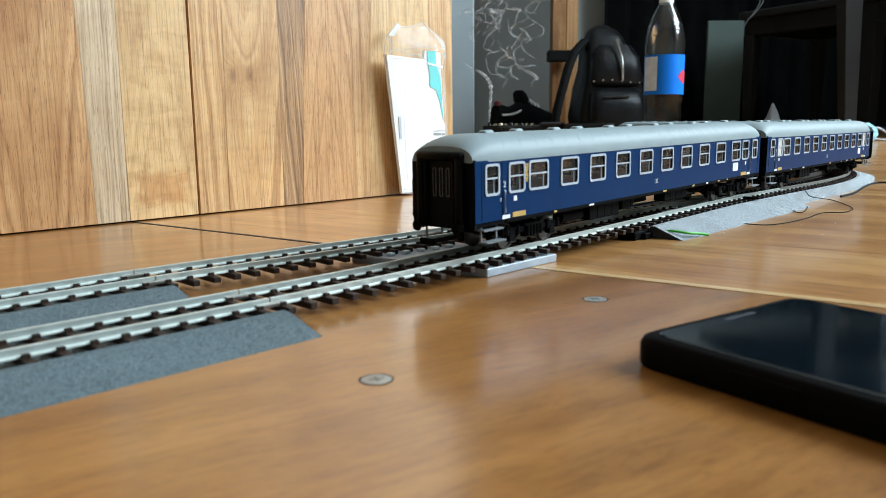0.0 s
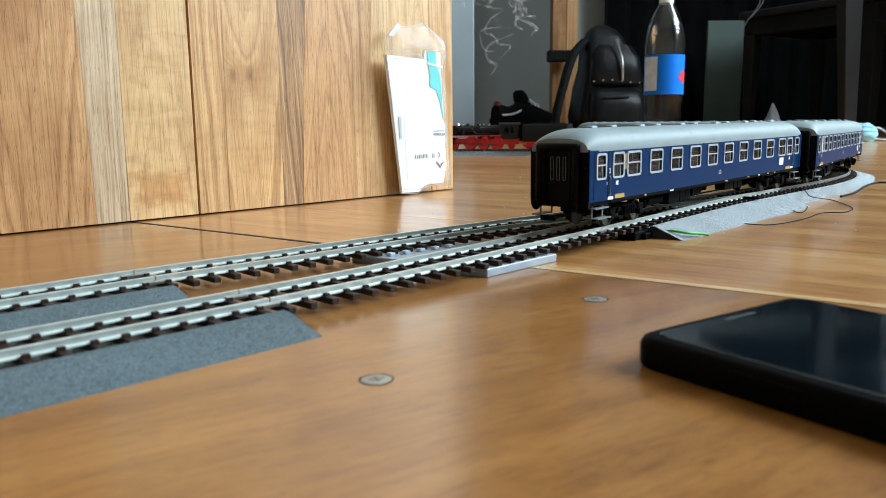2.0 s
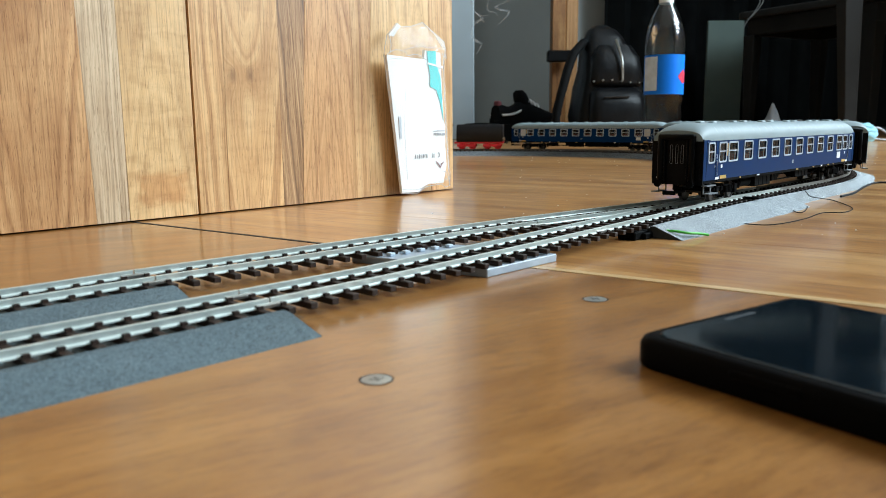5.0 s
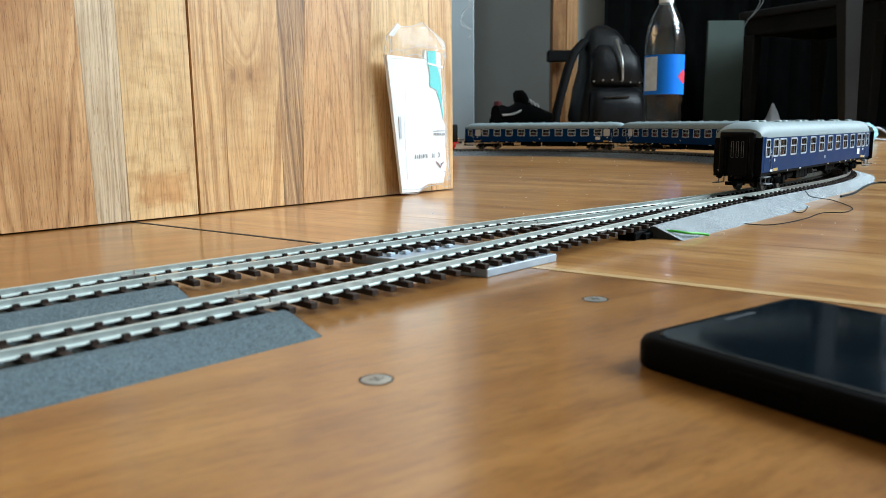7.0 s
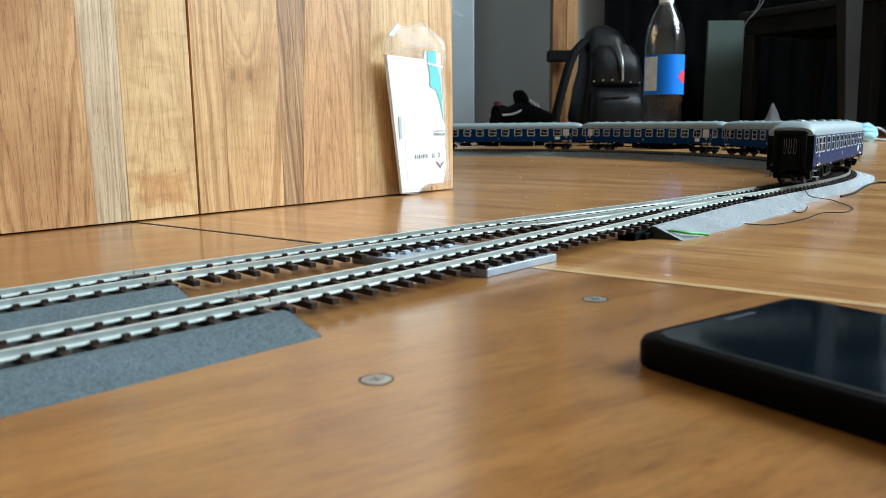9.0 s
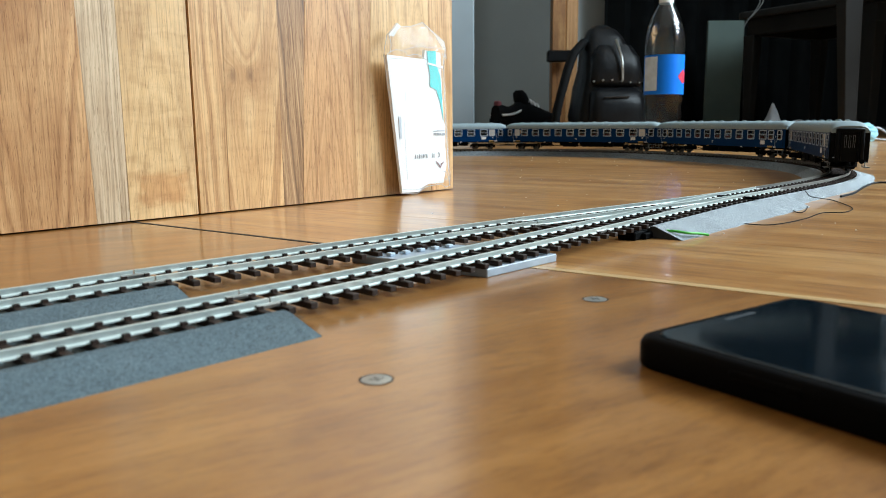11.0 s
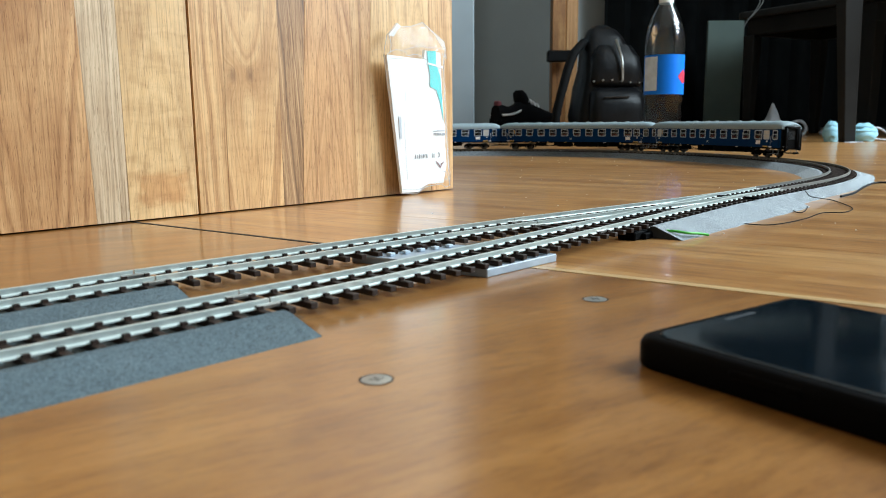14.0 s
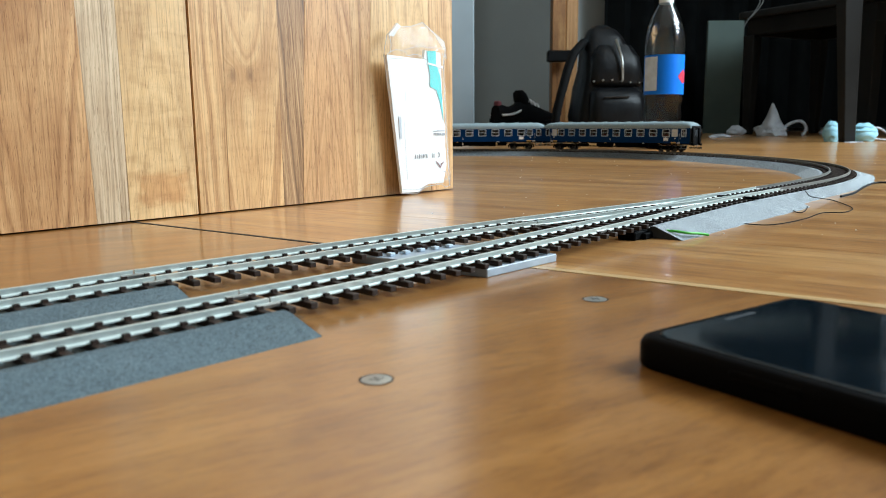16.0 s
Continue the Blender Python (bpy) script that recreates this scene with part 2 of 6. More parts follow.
CABLE_GREY = M("cable_grey", (0.10, 0.105, 0.105), 0.6)
BAG_SHEET = clear("sheet_plastic", (0.45, 0.58, 0.68), 0.30, 0.15)
CABLE_GREEN = M("cable_green", (0.05, 0.45, 0.04), 0.45)
CABLE_WHITE = M("cable_white", (0.72, 0.68, 0.58), 0.5)
CARD_WHITE = M("card_white", (0.90, 0.91, 0.92), 0.6, 0, 0.02)
CARD_CYAN = M("card_cyan", (0.03, 0.62, 0.62), 0.5)
PRINT_GREY = M("print_grey", (0.22, 0.23, 0.25), 0.6)
PRINT_RED = M("print_dark_red", (0.16, 0.04, 0.05), 0.6)
PRINT_PALE = M("print_pale", (0.55, 0.60, 0.66), 0.6)
BAG_GLARE = clear("bag_glare", (0.9, 0.92, 0.93), 0.75, 0.15)
BAG_HAZE = clear("bag_haze", (0.9, 0.92, 0.93), 0.30, 0.12)
BAG_EDGE = clear("bag_edge", (0.9, 0.92, 0.93), 0.45, 0.15)
BAG_CLEAR = clear("bag_clear", (0.9, 0.92, 0.93), 0.16, 0.08)
WALL_PAINT = M("wall_paint", (0.21, 0.215, 0.20), 0.85, 0, 0.06, 3, 0.15, 120, 0.001)
WALL_SHADED = M("wall_shaded", (0.125, 0.128, 0.118), 0.85, 0, 0.06, 3, 0.15, 120, 0.001)
WALL_PALE = M("wall_pale", (0.36, 0.40, 0.41), 0.85, 0, 0.05, 3, 0.1, 120, 0.001)
FRAME_BLUE = M("frame_grey_blue", (0.33, 0.395, 0.44), 0.5, 0, 0.05, 6)
CEIL = M("ceiling_white", (0.72, 0.72, 0.70), 0.9, 0, 0.04, 3)
WIN_FRAME = M("window_white", (0.72, 0.72, 0.70), 0.5)
LEATHER = M("leather_black", (0.0066, 0.0071, 0.0082), 0.34, 0, 0.25, 40, 0.35, 45, 0.003, spec=0.16)
LEATHER_GLOSS = M("leather_gloss", (0.02, 0.02, 0.022), 0.2, 0, 0.2, 40)
STRAP_BLACK = M("strap_black", (0.0060, 0.0064, 0.0070), 0.75, 0, 0.3, 60, 0.4, 300, 0.001, spec=0.1)
ZIP = M("zip_metal", (0.55, 0.55, 0.52), 0.3, 0.9)
SHOE_BLACK = M("shoe_black", (0.003, 0.003, 0.0035), 0.8, spec=0.08)
SHOE_WHITE = M("shoe_white", (0.55, 0.55, 0.55), 0.6)
SHOE_RED = M("shoe_red", (0.12, 0.018, 0.024), 0.6)


def bottle_plastic(name):
    """Clear thin plastic: see-through, with gloss that grows at grazing angles."""
    m = bpy.data.materials.new(name)
    m.use_nodes = True
    nt = m.node_tree
    nt.nodes.remove(nt.nodes["Principled BSDF"])
    see, gloss, both, fres = (nt.nodes.new("ShaderNode" + k) for k in ("BsdfTransparent", "BsdfGlossy", "MixShader", "Fresnel"))
    see.inputs[0].default_value = (0.90, 0.92, 0.93, 1)
    gloss.inputs["Roughness"].default_value = 0.11
    fres.inputs[0].default_value = 1.9
    n = noise_tex(nt, coords(nt), 45, 2)
    b = nt.nodes.new("ShaderNodeBump")
    b.inputs["Strength"].default_value, b.inputs["Distance"].default_value = 0.5, 0.004
    nt.links.new(n, b.inputs["Height"])
    nt.links.new(b.outputs[0], gloss.inputs["Normal"])
    nt.links.new(fres.outputs[0], both.inputs[0])
    nt.links.new(see.outputs[0], both.inputs[1])
    nt.links.new(gloss.outputs[0], both.inputs[2])
    nt.links.new(both.outputs[0], nt.nodes["Material Output"].inputs[0])
    return m


BOTTLE_CLEAR = bottle_plastic("bottle_plastic")
BOTTLE_COLA = M("cola", (0.013, 0.0035, 0.004), 0.25, 0, 0.2, 20, spec=0.05)
LABEL_BLUE = M("label_blue", (0.006, 0.165, 0.70), 0.4, 0, 0.05, 20, spec=0.15)
LABEL_RED = M("label_red", (0.60, 0.05, 0.09), 0.35)
LABEL_PALE = M("label_pale", (0.55, 0.62, 0.70), 0.35)
CAP_WHITE = M("cap_white", (0.75, 0.76, 0.78), 0.4)
TABLE_BLACK = M("table_black", (0.0090, 0.0088, 0.0084), 0.5, 0, 0.3, 8, spec=0.18)
SEAT_GREY = M("seat_worn_grey", (0.014, 0.0145, 0.0145), 0.5, 0, 0.4, 12, dust=0.08, spec=0.2)
BOX_GREY = M("board_grey_green", (0.085, 0.115, 0.105), 0.7, 0, 0.1, 6, spec=0.2)
FAR_DARK = M("far_dark", (0.0042, 0.0048, 0.0050), 0.95, 0, 0.3, 10, spec=0.05)
BAG_WHITE = M("bag_white", (0.50, 0.53, 0.58), 0.4, 0, 0.08, 30)
MASK_BLUE = M("mask_blue", (0.30, 0.56, 0.66), 0.7, 0, 0.08, 30, 0.4, 200, 0.001)


def smoke_mat(name, alpha):
    m, nt, b = nodes_of(name)
    b.inputs["Base Color"].default_value = (0.85, 0.86, 0.88, 1)
    b.inputs["Roughness"].default_value = 1.0
    b.inputs["Specular IOR Level"].default_value = 0.0
    n = noise_tex(nt, coords(nt), 55, 4)
    f = ramp(nt, n, [(0.35, (0, 0, 0)), (0.75, (alpha, alpha, alpha))])
    nt.links.new(f, b.inputs["Alpha"])
    return m


SMOKE = smoke_mat("smoke_thick", 0.50)
SMOKE_THIN = smoke_mat("smoke_thin", 0.20)

# ---- mesh helpers ----


def mesh_of(name, bm, material, smooth=None):
    me = bpy.data.meshes.new(name)
    bmesh.ops.recalc_face_normals(bm, faces=bm.faces)
    bm.to_mesh(me)
    bm.free()
    for m in material if isinstance(material, (list, tuple)) else [material]:
        me.materials.append(m)
    if smooth is not None:
        me.shade_smooth()
        me.set_sharp_from_angle(angle=radians(smooth))
    return me


def part(name, bm, material, parent, label="", smooth=None, m=None):
    ob = new(name, mesh_of(name, bm, material, smooth))
    ob.parent = parent
    if m is not None:
        ob.matrix_basis = m
    return tagged(ob, label)


def share(name, me, parent, m, label=""):
    ob = new(name, me)
    ob.parent = parent
    ob.matrix_basis = m
    return tagged(ob, label)


def empty(name, m=None, label="", category="", group="", kind=""):
    ob = new(name)
    ob.empty_display_size = 0.02
    if m is not None:
        ob.matrix_basis = m
    return tagged(ob, label, category, group, kind)


def single(name, bm, material, label="", category="", group="", kind="", m=None, smooth=None):
    ob = new(name, mesh_of(name, bm, material, smooth))
    if m is not None:
        ob.matrix_basis = m
    return tagged(ob, label, category, group, kind)


def box(bm, x0, x1, y0, y1, z0, z1, bevel=0.0, seg=1):
    t = bmesh.new()
    bmesh.ops.create_cube(t, size=1)
    for v in t.verts:
        v.co = Vector(((x0 + x1) / 2 + v.co.x * (x1 - x0), (y0 + y1) / 2 + v.co.y * (y1 - y0), (z0 + z1) / 2 + v.co.z * (z1 - z0)))
    if bevel:
        bmesh.ops.bevel(t, geom=t.edges[:], offset=bevel, segments=seg, affect="EDGES", profile=0.5)
    join(bm, t)
    return bm


def join(bm, t):
    me = bpy.data.meshes.new("tmp")
    t.to_mesh(me)
    t.free()
    bm.from_mesh(me)
    bpy.data.meshes.remove(me)


def cyl(bm, p0, p1, r0, r1=None, n=16):
    p0, p1 = Vector(p0), Vector(p1)
    r1 = r0 if r1 is None else r1
    q = (p1 - p0).to_track_quat("Z", "Y")
    rings = []
    for p, r in ((p0, r0), (p1, r1)):
        rings.append([bm.verts.new(p + q @ Vector((r * math.cos(2 * math.pi * i / n), r * math.sin(2 * math.pi * i / n), 0))) for i in range(n)])
    for i in range(n):
        bm.faces.new((rings[0][i], rings[0][(i + 1) % n], rings[1][(i + 1) % n], rings[1][i]))
    bm.faces.new(rings[0][::-1])
    bm.faces.new(rings[1])
    return bm


def loft(bm, rings, closed=True, caps=True):
    vs = [[bm.verts.new(p) for p in r] for r in rings]
    n = len(vs[0])
    for a, b in zip(vs, vs[1:]):
        for i in range(n if closed else n - 1):
            bm.faces.new((a[i], a[(i + 1) % n], b[(i + 1) % n], b[i]))
    if caps and closed:
        bm.faces.new(vs[0][::-1])
        bm.faces.new(vs[-1])
    return bm


def lathe(bm, profile, n=32, cx=0.0, cy=0.0):
    loft(bm, [[(cx + r * math.cos(2 * math.pi * i / n), cy + r * math.sin(2 * math.pi * i / n), z) for i in range(n)] for r, z in profile])
    return bm


def tube(bm, pts, r, n=8):
    pts = [Vector(p) for p in pts]
    rings = []
    for i, p in enumerate(pts):
        d = (pts[min(i + 1, len(pts) - 1)] - pts[max(i - 1, 0)]).normalized()
        q = d.to_track_quat("Z", "Y")
        rr = r[i] if isinstance(r, (list, tuple)) else r
        rings.append([p + q @ Vector((rr * math.cos(2 * math.pi * k / n), rr * math.sin(2 * math.pi * k / n), 0)) for k in range(n)])
    return loft(bm, rings)


def spline(pts, per=8):
    """Smooth points through the given ones."""
    pts = [Vector(p) for p in pts]
    out = []
    for i in range(len(pts) - 1):
        a, b, c, d = pts[max(i - 1, 0)], pts[i], pts[i + 1], pts[min(i + 2, len(pts) - 1)]
        for k in range(per):
            t = k / per
            out.append(0.5 * ((2 * b) + (c - a) * t + (2 * a - 5 * b + 4 * c - d) * t * t + (3 * b - a - 3 * c + d) * t ** 3))
    return out + [pts[-1]]


def prism(bm, poly, z0, z1):
    return loft(bm, [[(x, y, z0) for x, y in poly], [(x, y, z1) for x, y in poly]])


def round_rect(w, h, r, n=4, cx=0.0, cy=0.0):
    out = []
    for sx, sy, a0 in ((1, 1, 0), (-1, 1, 90), (-1, -1, 180), (1, -1, 270)):
        for k in range(n + 1):
            a = radians(a0 + 90 * k / n)
            out.append((cx + sx * (w / 2 - r) + r * math.cos(a), cy + sy * (h / 2 - r) + r * math.sin(a)))
    return out


def clip_poly(poly, nx, ny, c):
    """Keeps the part of a flat polygon where nx*x + ny*y <= c."""
    out = []
    for (ax, ay), (bx, by) in zip(poly, poly[1:] + poly[:1]):
        da, db = nx * ax + ny * ay - c, nx * bx + ny * by - c
        if da <= 0:
            out.append((ax, ay))
        if da * db < 0:
            t = da / (da - db)
            out.append((ax + t * (bx - ax), ay + t * (by - ay)))
    return out


# ---- the line of the track ----
RAIL_Z = 0.0095
STEP = 0.004
KNOTS = [0.0, 0.2, 0.4, 0.6, 0.8, 1.0, 1.2, 1.4, 1.66, 1.74, 3.0]
CURVE = [0.2765, 0.1222, -0.4553, 2.0526, 2.3593, 1.4414, 1.95, 2.6, 2.6, 0.0, 0.0]
X0, Y0, H0 = -0.0406, 0.2578, 0.8085
S0, S1 = -0.42, 2.9


def make_line():
    s = np.arange(0, S1, STEP)
    th = H0 + np.concatenate([[0], np.cumsum(np.interp(s, KNOTS, CURVE))[:-1] * STEP])
    x = X0 + np.concatenate([[0], np.cumsum(np.cos(th))[:-1] * STEP])
    y = Y0 + np.concatenate([[0], np.cumsum(np.sin(th))[:-1] * STEP])
    # straight run before the curve
    b = np.arange(S0, 0, STEP)
    h = H0 - 0.006
    s, x, y, th = np.concatenate([b, s]), np.concatenate([X0 + b * math.cos(h), x]), np.concatenate([Y0 + b * math.sin(h), y]), np.concatenate([np.full(len(b), h), th])
    return s, x, y, th


LINE = make_line()


def main_at(s):
    return tuple(float(np.interp(s, LINE[0], LINE[k])) for k in (1, 2, 3))


TOE = main_at(0.375)


def make_side():
    """The side track, from the near end to the turnout's toe."""
    start = Vector((-0.1413, 0.2395)) - 0.23 * Vector((math.cos(H0), math.sin(H0)))
    pts = [(start.x, start.y), (-0.1413, 0.2395), (-0.1085, 0.2745), (-0.0660, 0.3150), (0.0360, 0.4020), (0.1350, 0.4755), (TOE[0], TOE[1]), (main_at(0.42)[0], main_at(0.42)[1])]
    q = np.array([tuple(v)[:2] for v in spline([(x, y, 0) for x, y in pts], 24)])[:-24]
    for _ in range(60):
        q[1:-1] = 0.25 * q[:-2] + 0.5 * q[1:-1] + 0.25 * q[2:]
    d = np.diff(q, axis=0)
    s = np.concatenate([[0], np.cumsum(np.hypot(d[:, 0], d[:, 1]))])
    th = np.arctan2(np.gradient(q[:, 1]), np.gradient(q[:, 0]))
    return s, q[:, 0], q[:, 1], th


SIDE = make_side()
SIDE_LEN = float(SIDE[0][-1])


def side_at(s):
    return tuple(float(np.interp(s, SIDE[0], SIDE[k])) for k in (1, 2, 3))


def lift(at, s):
    """The track climbs a little from the near board to the far curve."""
    if at is main_at:
        return float(np.interp(s, [0.02, 0.32, 0.9, 1.3], [-0.0018, 0.0020, 0.0018, 0.0022]))
    return float(np.interp(s, [SIDE_LEN - 0.36, SIDE_LEN], [-0.0018, 0.0020]))


def sweep(bm, at, s0, s1, profile, step=0.012):
    n = max(1, math.ceil((s1 - s0) / step))
    rings = []
    for i in range(n + 1):
        x, y, th = at(s0 + (s1 - s0) * i / n)
        up = lift(at, s0 + (s1 - s0) * i / n)
        rings.append([(x - v * math.sin(th), y + v * math.cos(th), z + (up if z > 0 else 0)) for v, z in profile])
    return loft(bm, rings)


def pose_at(at, s, z=0.0):
    x, y, th = at(s)
    return pose(x, y, z + lift(at, s), 0, 0, math.degrees(th))

# ---- floor ----
SEAM_D = (0.8135, -0.5815)
SEAM_N = (0.5815, 0.8135)
SEAM_C = 0.2803
SEAM_A = math.degrees(math.atan2(SEAM_D[1], SEAM_D[0]))
floor_bm = bmesh.new()
box(floor_bm, ROOM_X0, ROOM_X1, ROOM_Y0, ROOM_Y1, -0.05, -0.016)
floor = single("floor", floor_bm, GAP_DARK, "glossy orange-brown wooden floor of wide boards with dark joints", "floor", kind="structure")


def plank(c0, c1, material, turn, label="", a0=-9, a1=9):
    """A floor board between two lines parallel to the seam, cut to the room."""
    big = [(SEAM_D[0] * a + SEAM_N[0] * c, SEAM_D[1] * a + SEAM_N[1] * c) for a, c in ((a0, c0), (a1, c0), (a1, c1), (a0, c1))]
    for nx, ny, c in ((1, 0, ROOM_X1), (-1, 0, -ROOM_X0), (0, 1, ROOM_Y1), (0, -1, -ROOM_Y0)):
        big = clip_poly(big, nx, ny, c)
        if len(big) < 3:
            return
    inv = pose(0, 0, 0, 0, 0, turn).inverted()
    loc = [(inv @ Vector((x, y, 0))).to_2d() for x, y in big]
    bm = bmesh.new()
    prism(bm, loc, -0.016, 0.0)
    part("plank", bm, material, floor, label, m=pose(0, 0, 0, 0, 0, turn))


GAP = 0.0016
plank(SEAM_C - 0.62, SEAM_C - GAP, FLOOR_FRONT, 33, "screwed-down orange-brown floor board")
plank(SEAM_C, SEAM_C + 0.0024, GAP_DARK, SEAM_A, "dark open joint between floor boards", -9, -0.275)
plank(SEAM_C, SEAM_C + 0.0052, FLOOR_PALE, SEAM_A, "pale edge strip of a floor board", -0.16, 9)
plank(SEAM_C + 0.0053, SEAM_C + 0.0125, FLOOR_BACK, SEAM_A, "", -0.16, 9)
plank(SEAM_C + 0.0025, SEAM_C + 0.0125, FLOOR_BACK, SEAM_A, "", -9, -0.2751)
plank(SEAM_C, SEAM_C + 0.0125, FLOOR_BACK, SEAM_A, "", -0.2749, -0.1601)
cuts = [SEAM_C + 0.0126, SEAM_C + 0.115, SEAM_C + 0.30, SEAM_C + 0.49]
while cuts[-1] < 6.2:
    cuts.append(cuts[-1] + 0.19)
for a, b in zip(cuts, cuts[1:]):
    plank(a, b - 0.0003, FLOOR_BACK, SEAM_A)
for i in range(14):
    plank(SEAM_C - 0.62 - GAP - 0.2 * (i + 1), SEAM_C - 0.6212 - 0.2 * i, FLOOR_BACK, SEAM_A)


# ---- room shell ----
def wall_with_hole(name, along_x, at0, at1, a0, a1, hole, label, material=WALL_PAINT):
    bm = bmesh.new()
    h0, h1, z0, z1 = hole

    def put(p, q, lo, hi):
        if along_x:
            box(bm, p, q, at0, at1, lo, hi)
        else:
            box(bm, at0, at1, p, q, lo, hi)
    put(a0, h0, 0, ROOM_H), put(h1, a1, 0, ROOM_H), put(h0, h1, 0, z0), put(h0, h1, z1, ROOM_H)
    return single(name, bm, material, label, "wall", kind="structure")


# left part of the north wall: its shade is put into a darker grey
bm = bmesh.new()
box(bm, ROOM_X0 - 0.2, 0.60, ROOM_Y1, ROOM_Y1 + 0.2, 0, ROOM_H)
single("wall_north", bm, WALL_SHADED, "dull grey painted wall, its shade put into the colour", "wall", kind="structure")
bm = bmesh.new()
box(bm, 0.6005, ROOM_X1 + 0.2, ROOM_Y1, ROOM_Y1 + 0.2, 0, ROOM_H)
single("wall_north_pale", bm, WALL_PALE, "pale grey-green painted wall beyond the wooden post", "wall", kind="structure")
wall_with_hole("wall_east", False, ROOM_X1, ROOM_X1 + 0.2, ROOM_Y0, ROOM_Y1, RWIN, "plain grey painted wall with a wide window opening")
bm = bmesh.new()
box(bm, ROOM_X0 - 0.2, ROOM_X0, ROOM_Y0, ROOM_Y1, 0, ROOM_H)
single("wall_west", bm, WALL_PAINT, "plain grey painted wall", "wall", kind="structure")
bm = bmesh.new()
box(bm, ROOM_X0 - 0.2, ROOM_X1 + 0.2, ROOM_Y0 - 0.2, ROOM_Y0, 0, ROOM_H)
single("wall_south", bm, WALL_PAINT, "plain grey painted wall", "wall", kind="structure")
bm = bmesh.new()
box(bm, ROOM_X0 - 0.2, ROOM_X1 + 0.2, ROOM_Y0 - 0.2, ROOM_Y1 + 0.2, ROOM_H, ROOM_H + 0.15)
single("ceiling", bm, CEIL, "plain white ceiling", "ceiling", kind="structure")


def window(name, along_x, at, hole, bars):
    h0, h1, z0, z1 = hole
    t = 0.05
    root = empty(name, None, "white framed window letting in daylight", "window", kind="structure")
    bm = bmesh.new()
    spans = [(h0, h1, z0, z0 + t), (h0, h1, z1 - t, z1), (h0, h0 + t, z0 + t, z1 - t), (h1 - t, h1, z0 + t, z1 - t)]
    for i in range(1, bars + 1):
        c = h0 + (h1 - h0) * i / (bars + 1)
        spans.append((c - t / 2, c + t / 2, z0 + t, z1 - t))
    for p, q, lo, hi in spans:
        if along_x:
            box(bm, p, q, at, at + 0.06, lo, hi, 0.004)
        else:
            box(bm, at, at + 0.06, p, q, lo, hi, 0.004)
    part("window_frame", bm, WIN_FRAME, root)


window("window_1", False, ROOM_X1 + 0.08, RWIN, 2)

# ---- the wooden cabinet beside the track ----
CAB_A = (-0.2488, 0.4276)
CAB_T = math.degrees(math.atan2(0.73351, 0.67968))
CAB = pose(CAB_A[0], CAB_A[1], 0, 0, 0, CAB_T)
cabinet = empty("cabinet", CAB, "solid wood cabinet with two doors of edge-glued boards", "cabinet")
bm = bmesh.new()
box(bm, -0.46, 0.3784, 0.020, 0.24, 0.004, 0.56, 0.002)
part("carcass", bm, STAVE_RED, cabinet, "plain wooden carcass behind the doors")


TAN = ((0.40, 0.200, 0.080), (0.60, 0.345, 0.150), (0.71, 0.455, 0.222))
RED = ((0.38, 0.180, 0.072), (0.56, 0.300, 0.128), (0.66, 0.385, 0.180))
GOLD = ((0.50, 0.285, 0.122), (0.68, 0.435, 0.205), (0.76, 0.52, 0.27))
PALE = ((0.29, 0.205, 0.135), (0.63, 0.465, 0.300), (0.73, 0.57, 0.39))
DARK = ((0.13, 0.068, 0.034), (0.36, 0.192, 0.085), (0.60, 0.37, 0.18))


def cab_door(x0, x1, staves):
    """A door of glued boards; each board: lower and upper edge lines and its wood."""
    bm = bmesh.new()
    box(bm, x0 + 0.002, x1 - 0.002, 0.0145, 0.0195, 0.004, 0.555)
    door = part("door", bm, GAP_DARK, cabinet, "edge-glued door of boards in several brown tones")
    for k, (a0, a1, b0, b1, tone, proud, opts) in enumerate(staves):
        bm = bmesh.new()
        g = 0.00003
        lo, hi = 0.0010, 0.556
        # edges are given at the foot and at 0.15 m, then run straight up
        loft(bm, [[(a + g, y, z), (b - g, y, z), (b - g, yy, z), (a + g, yy, z)] for a, b, z, y, yy in ((a0, b0, lo, proud, 0.0145), (a0 + (a1 - a0) * 0.5, b0 + (b1 - b0) * 0.5, 0.08, proud, 0.0145), (a1, b1, 0.15, proud, 0.0145), (a1, b1, hi, proud, 0.0145))])
        bmesh.ops.bevel(bm, geom=[e for e in bm.edges if all(abs(v.co.y - proud) < 1e-6 for v in e.verts)], offset=0.00018, segments=1, affect="EDGES")
        part("board", bm, stave_wood("stave_wood", *tone, seed=3.1 * k + 10 * x0, **opts), door)


cab_door(-0.455, 0.1231, [
    (-0.455, -0.455, -0.36, -0.36, TAN, 0, dict(heart=(-0.40, 0.1))), (-0.36, -0.36, -0.27, -0.27, DARK, 0, dict(heart=(-0.30, 0.1))),
    (-0.27, -0.27, -0.17, -0.17, TAN, 0, dict(heart=(-0.22, 0.1))), (-0.17, -0.17, -0.09, -0.09, RED, 0.0001, dict(heart=(-0.12, 0.1))),
    (-0.09, -0.09, 0.0004, 0.0004, TAN, 0, dict(heart=(-0.05, 0.1))),
    (0.0004, 0.0004, 0.0547, 0.0512, RED, 0, dict(heart=(0.022, 0.02), steep=-0.10, wide=0.006, rings=380)),
    (0.0547, 0.0512, 0.0756, 0.0757, PALE, 0.0001, dict(heart=(0.090, 0.1), steep=0.02, rings=620, streak=0.75, flame=0.15)),
    (0.0756, 0.0757, 0.1231, 0.1225, GOLD, 0, dict(heart=(0.098, 0.24), steep=0.16, wide=0.01, rings=240, flame=0.75, contrast=0.7, rub=(0.0765, 0.123, 0.006, 0.033)))])
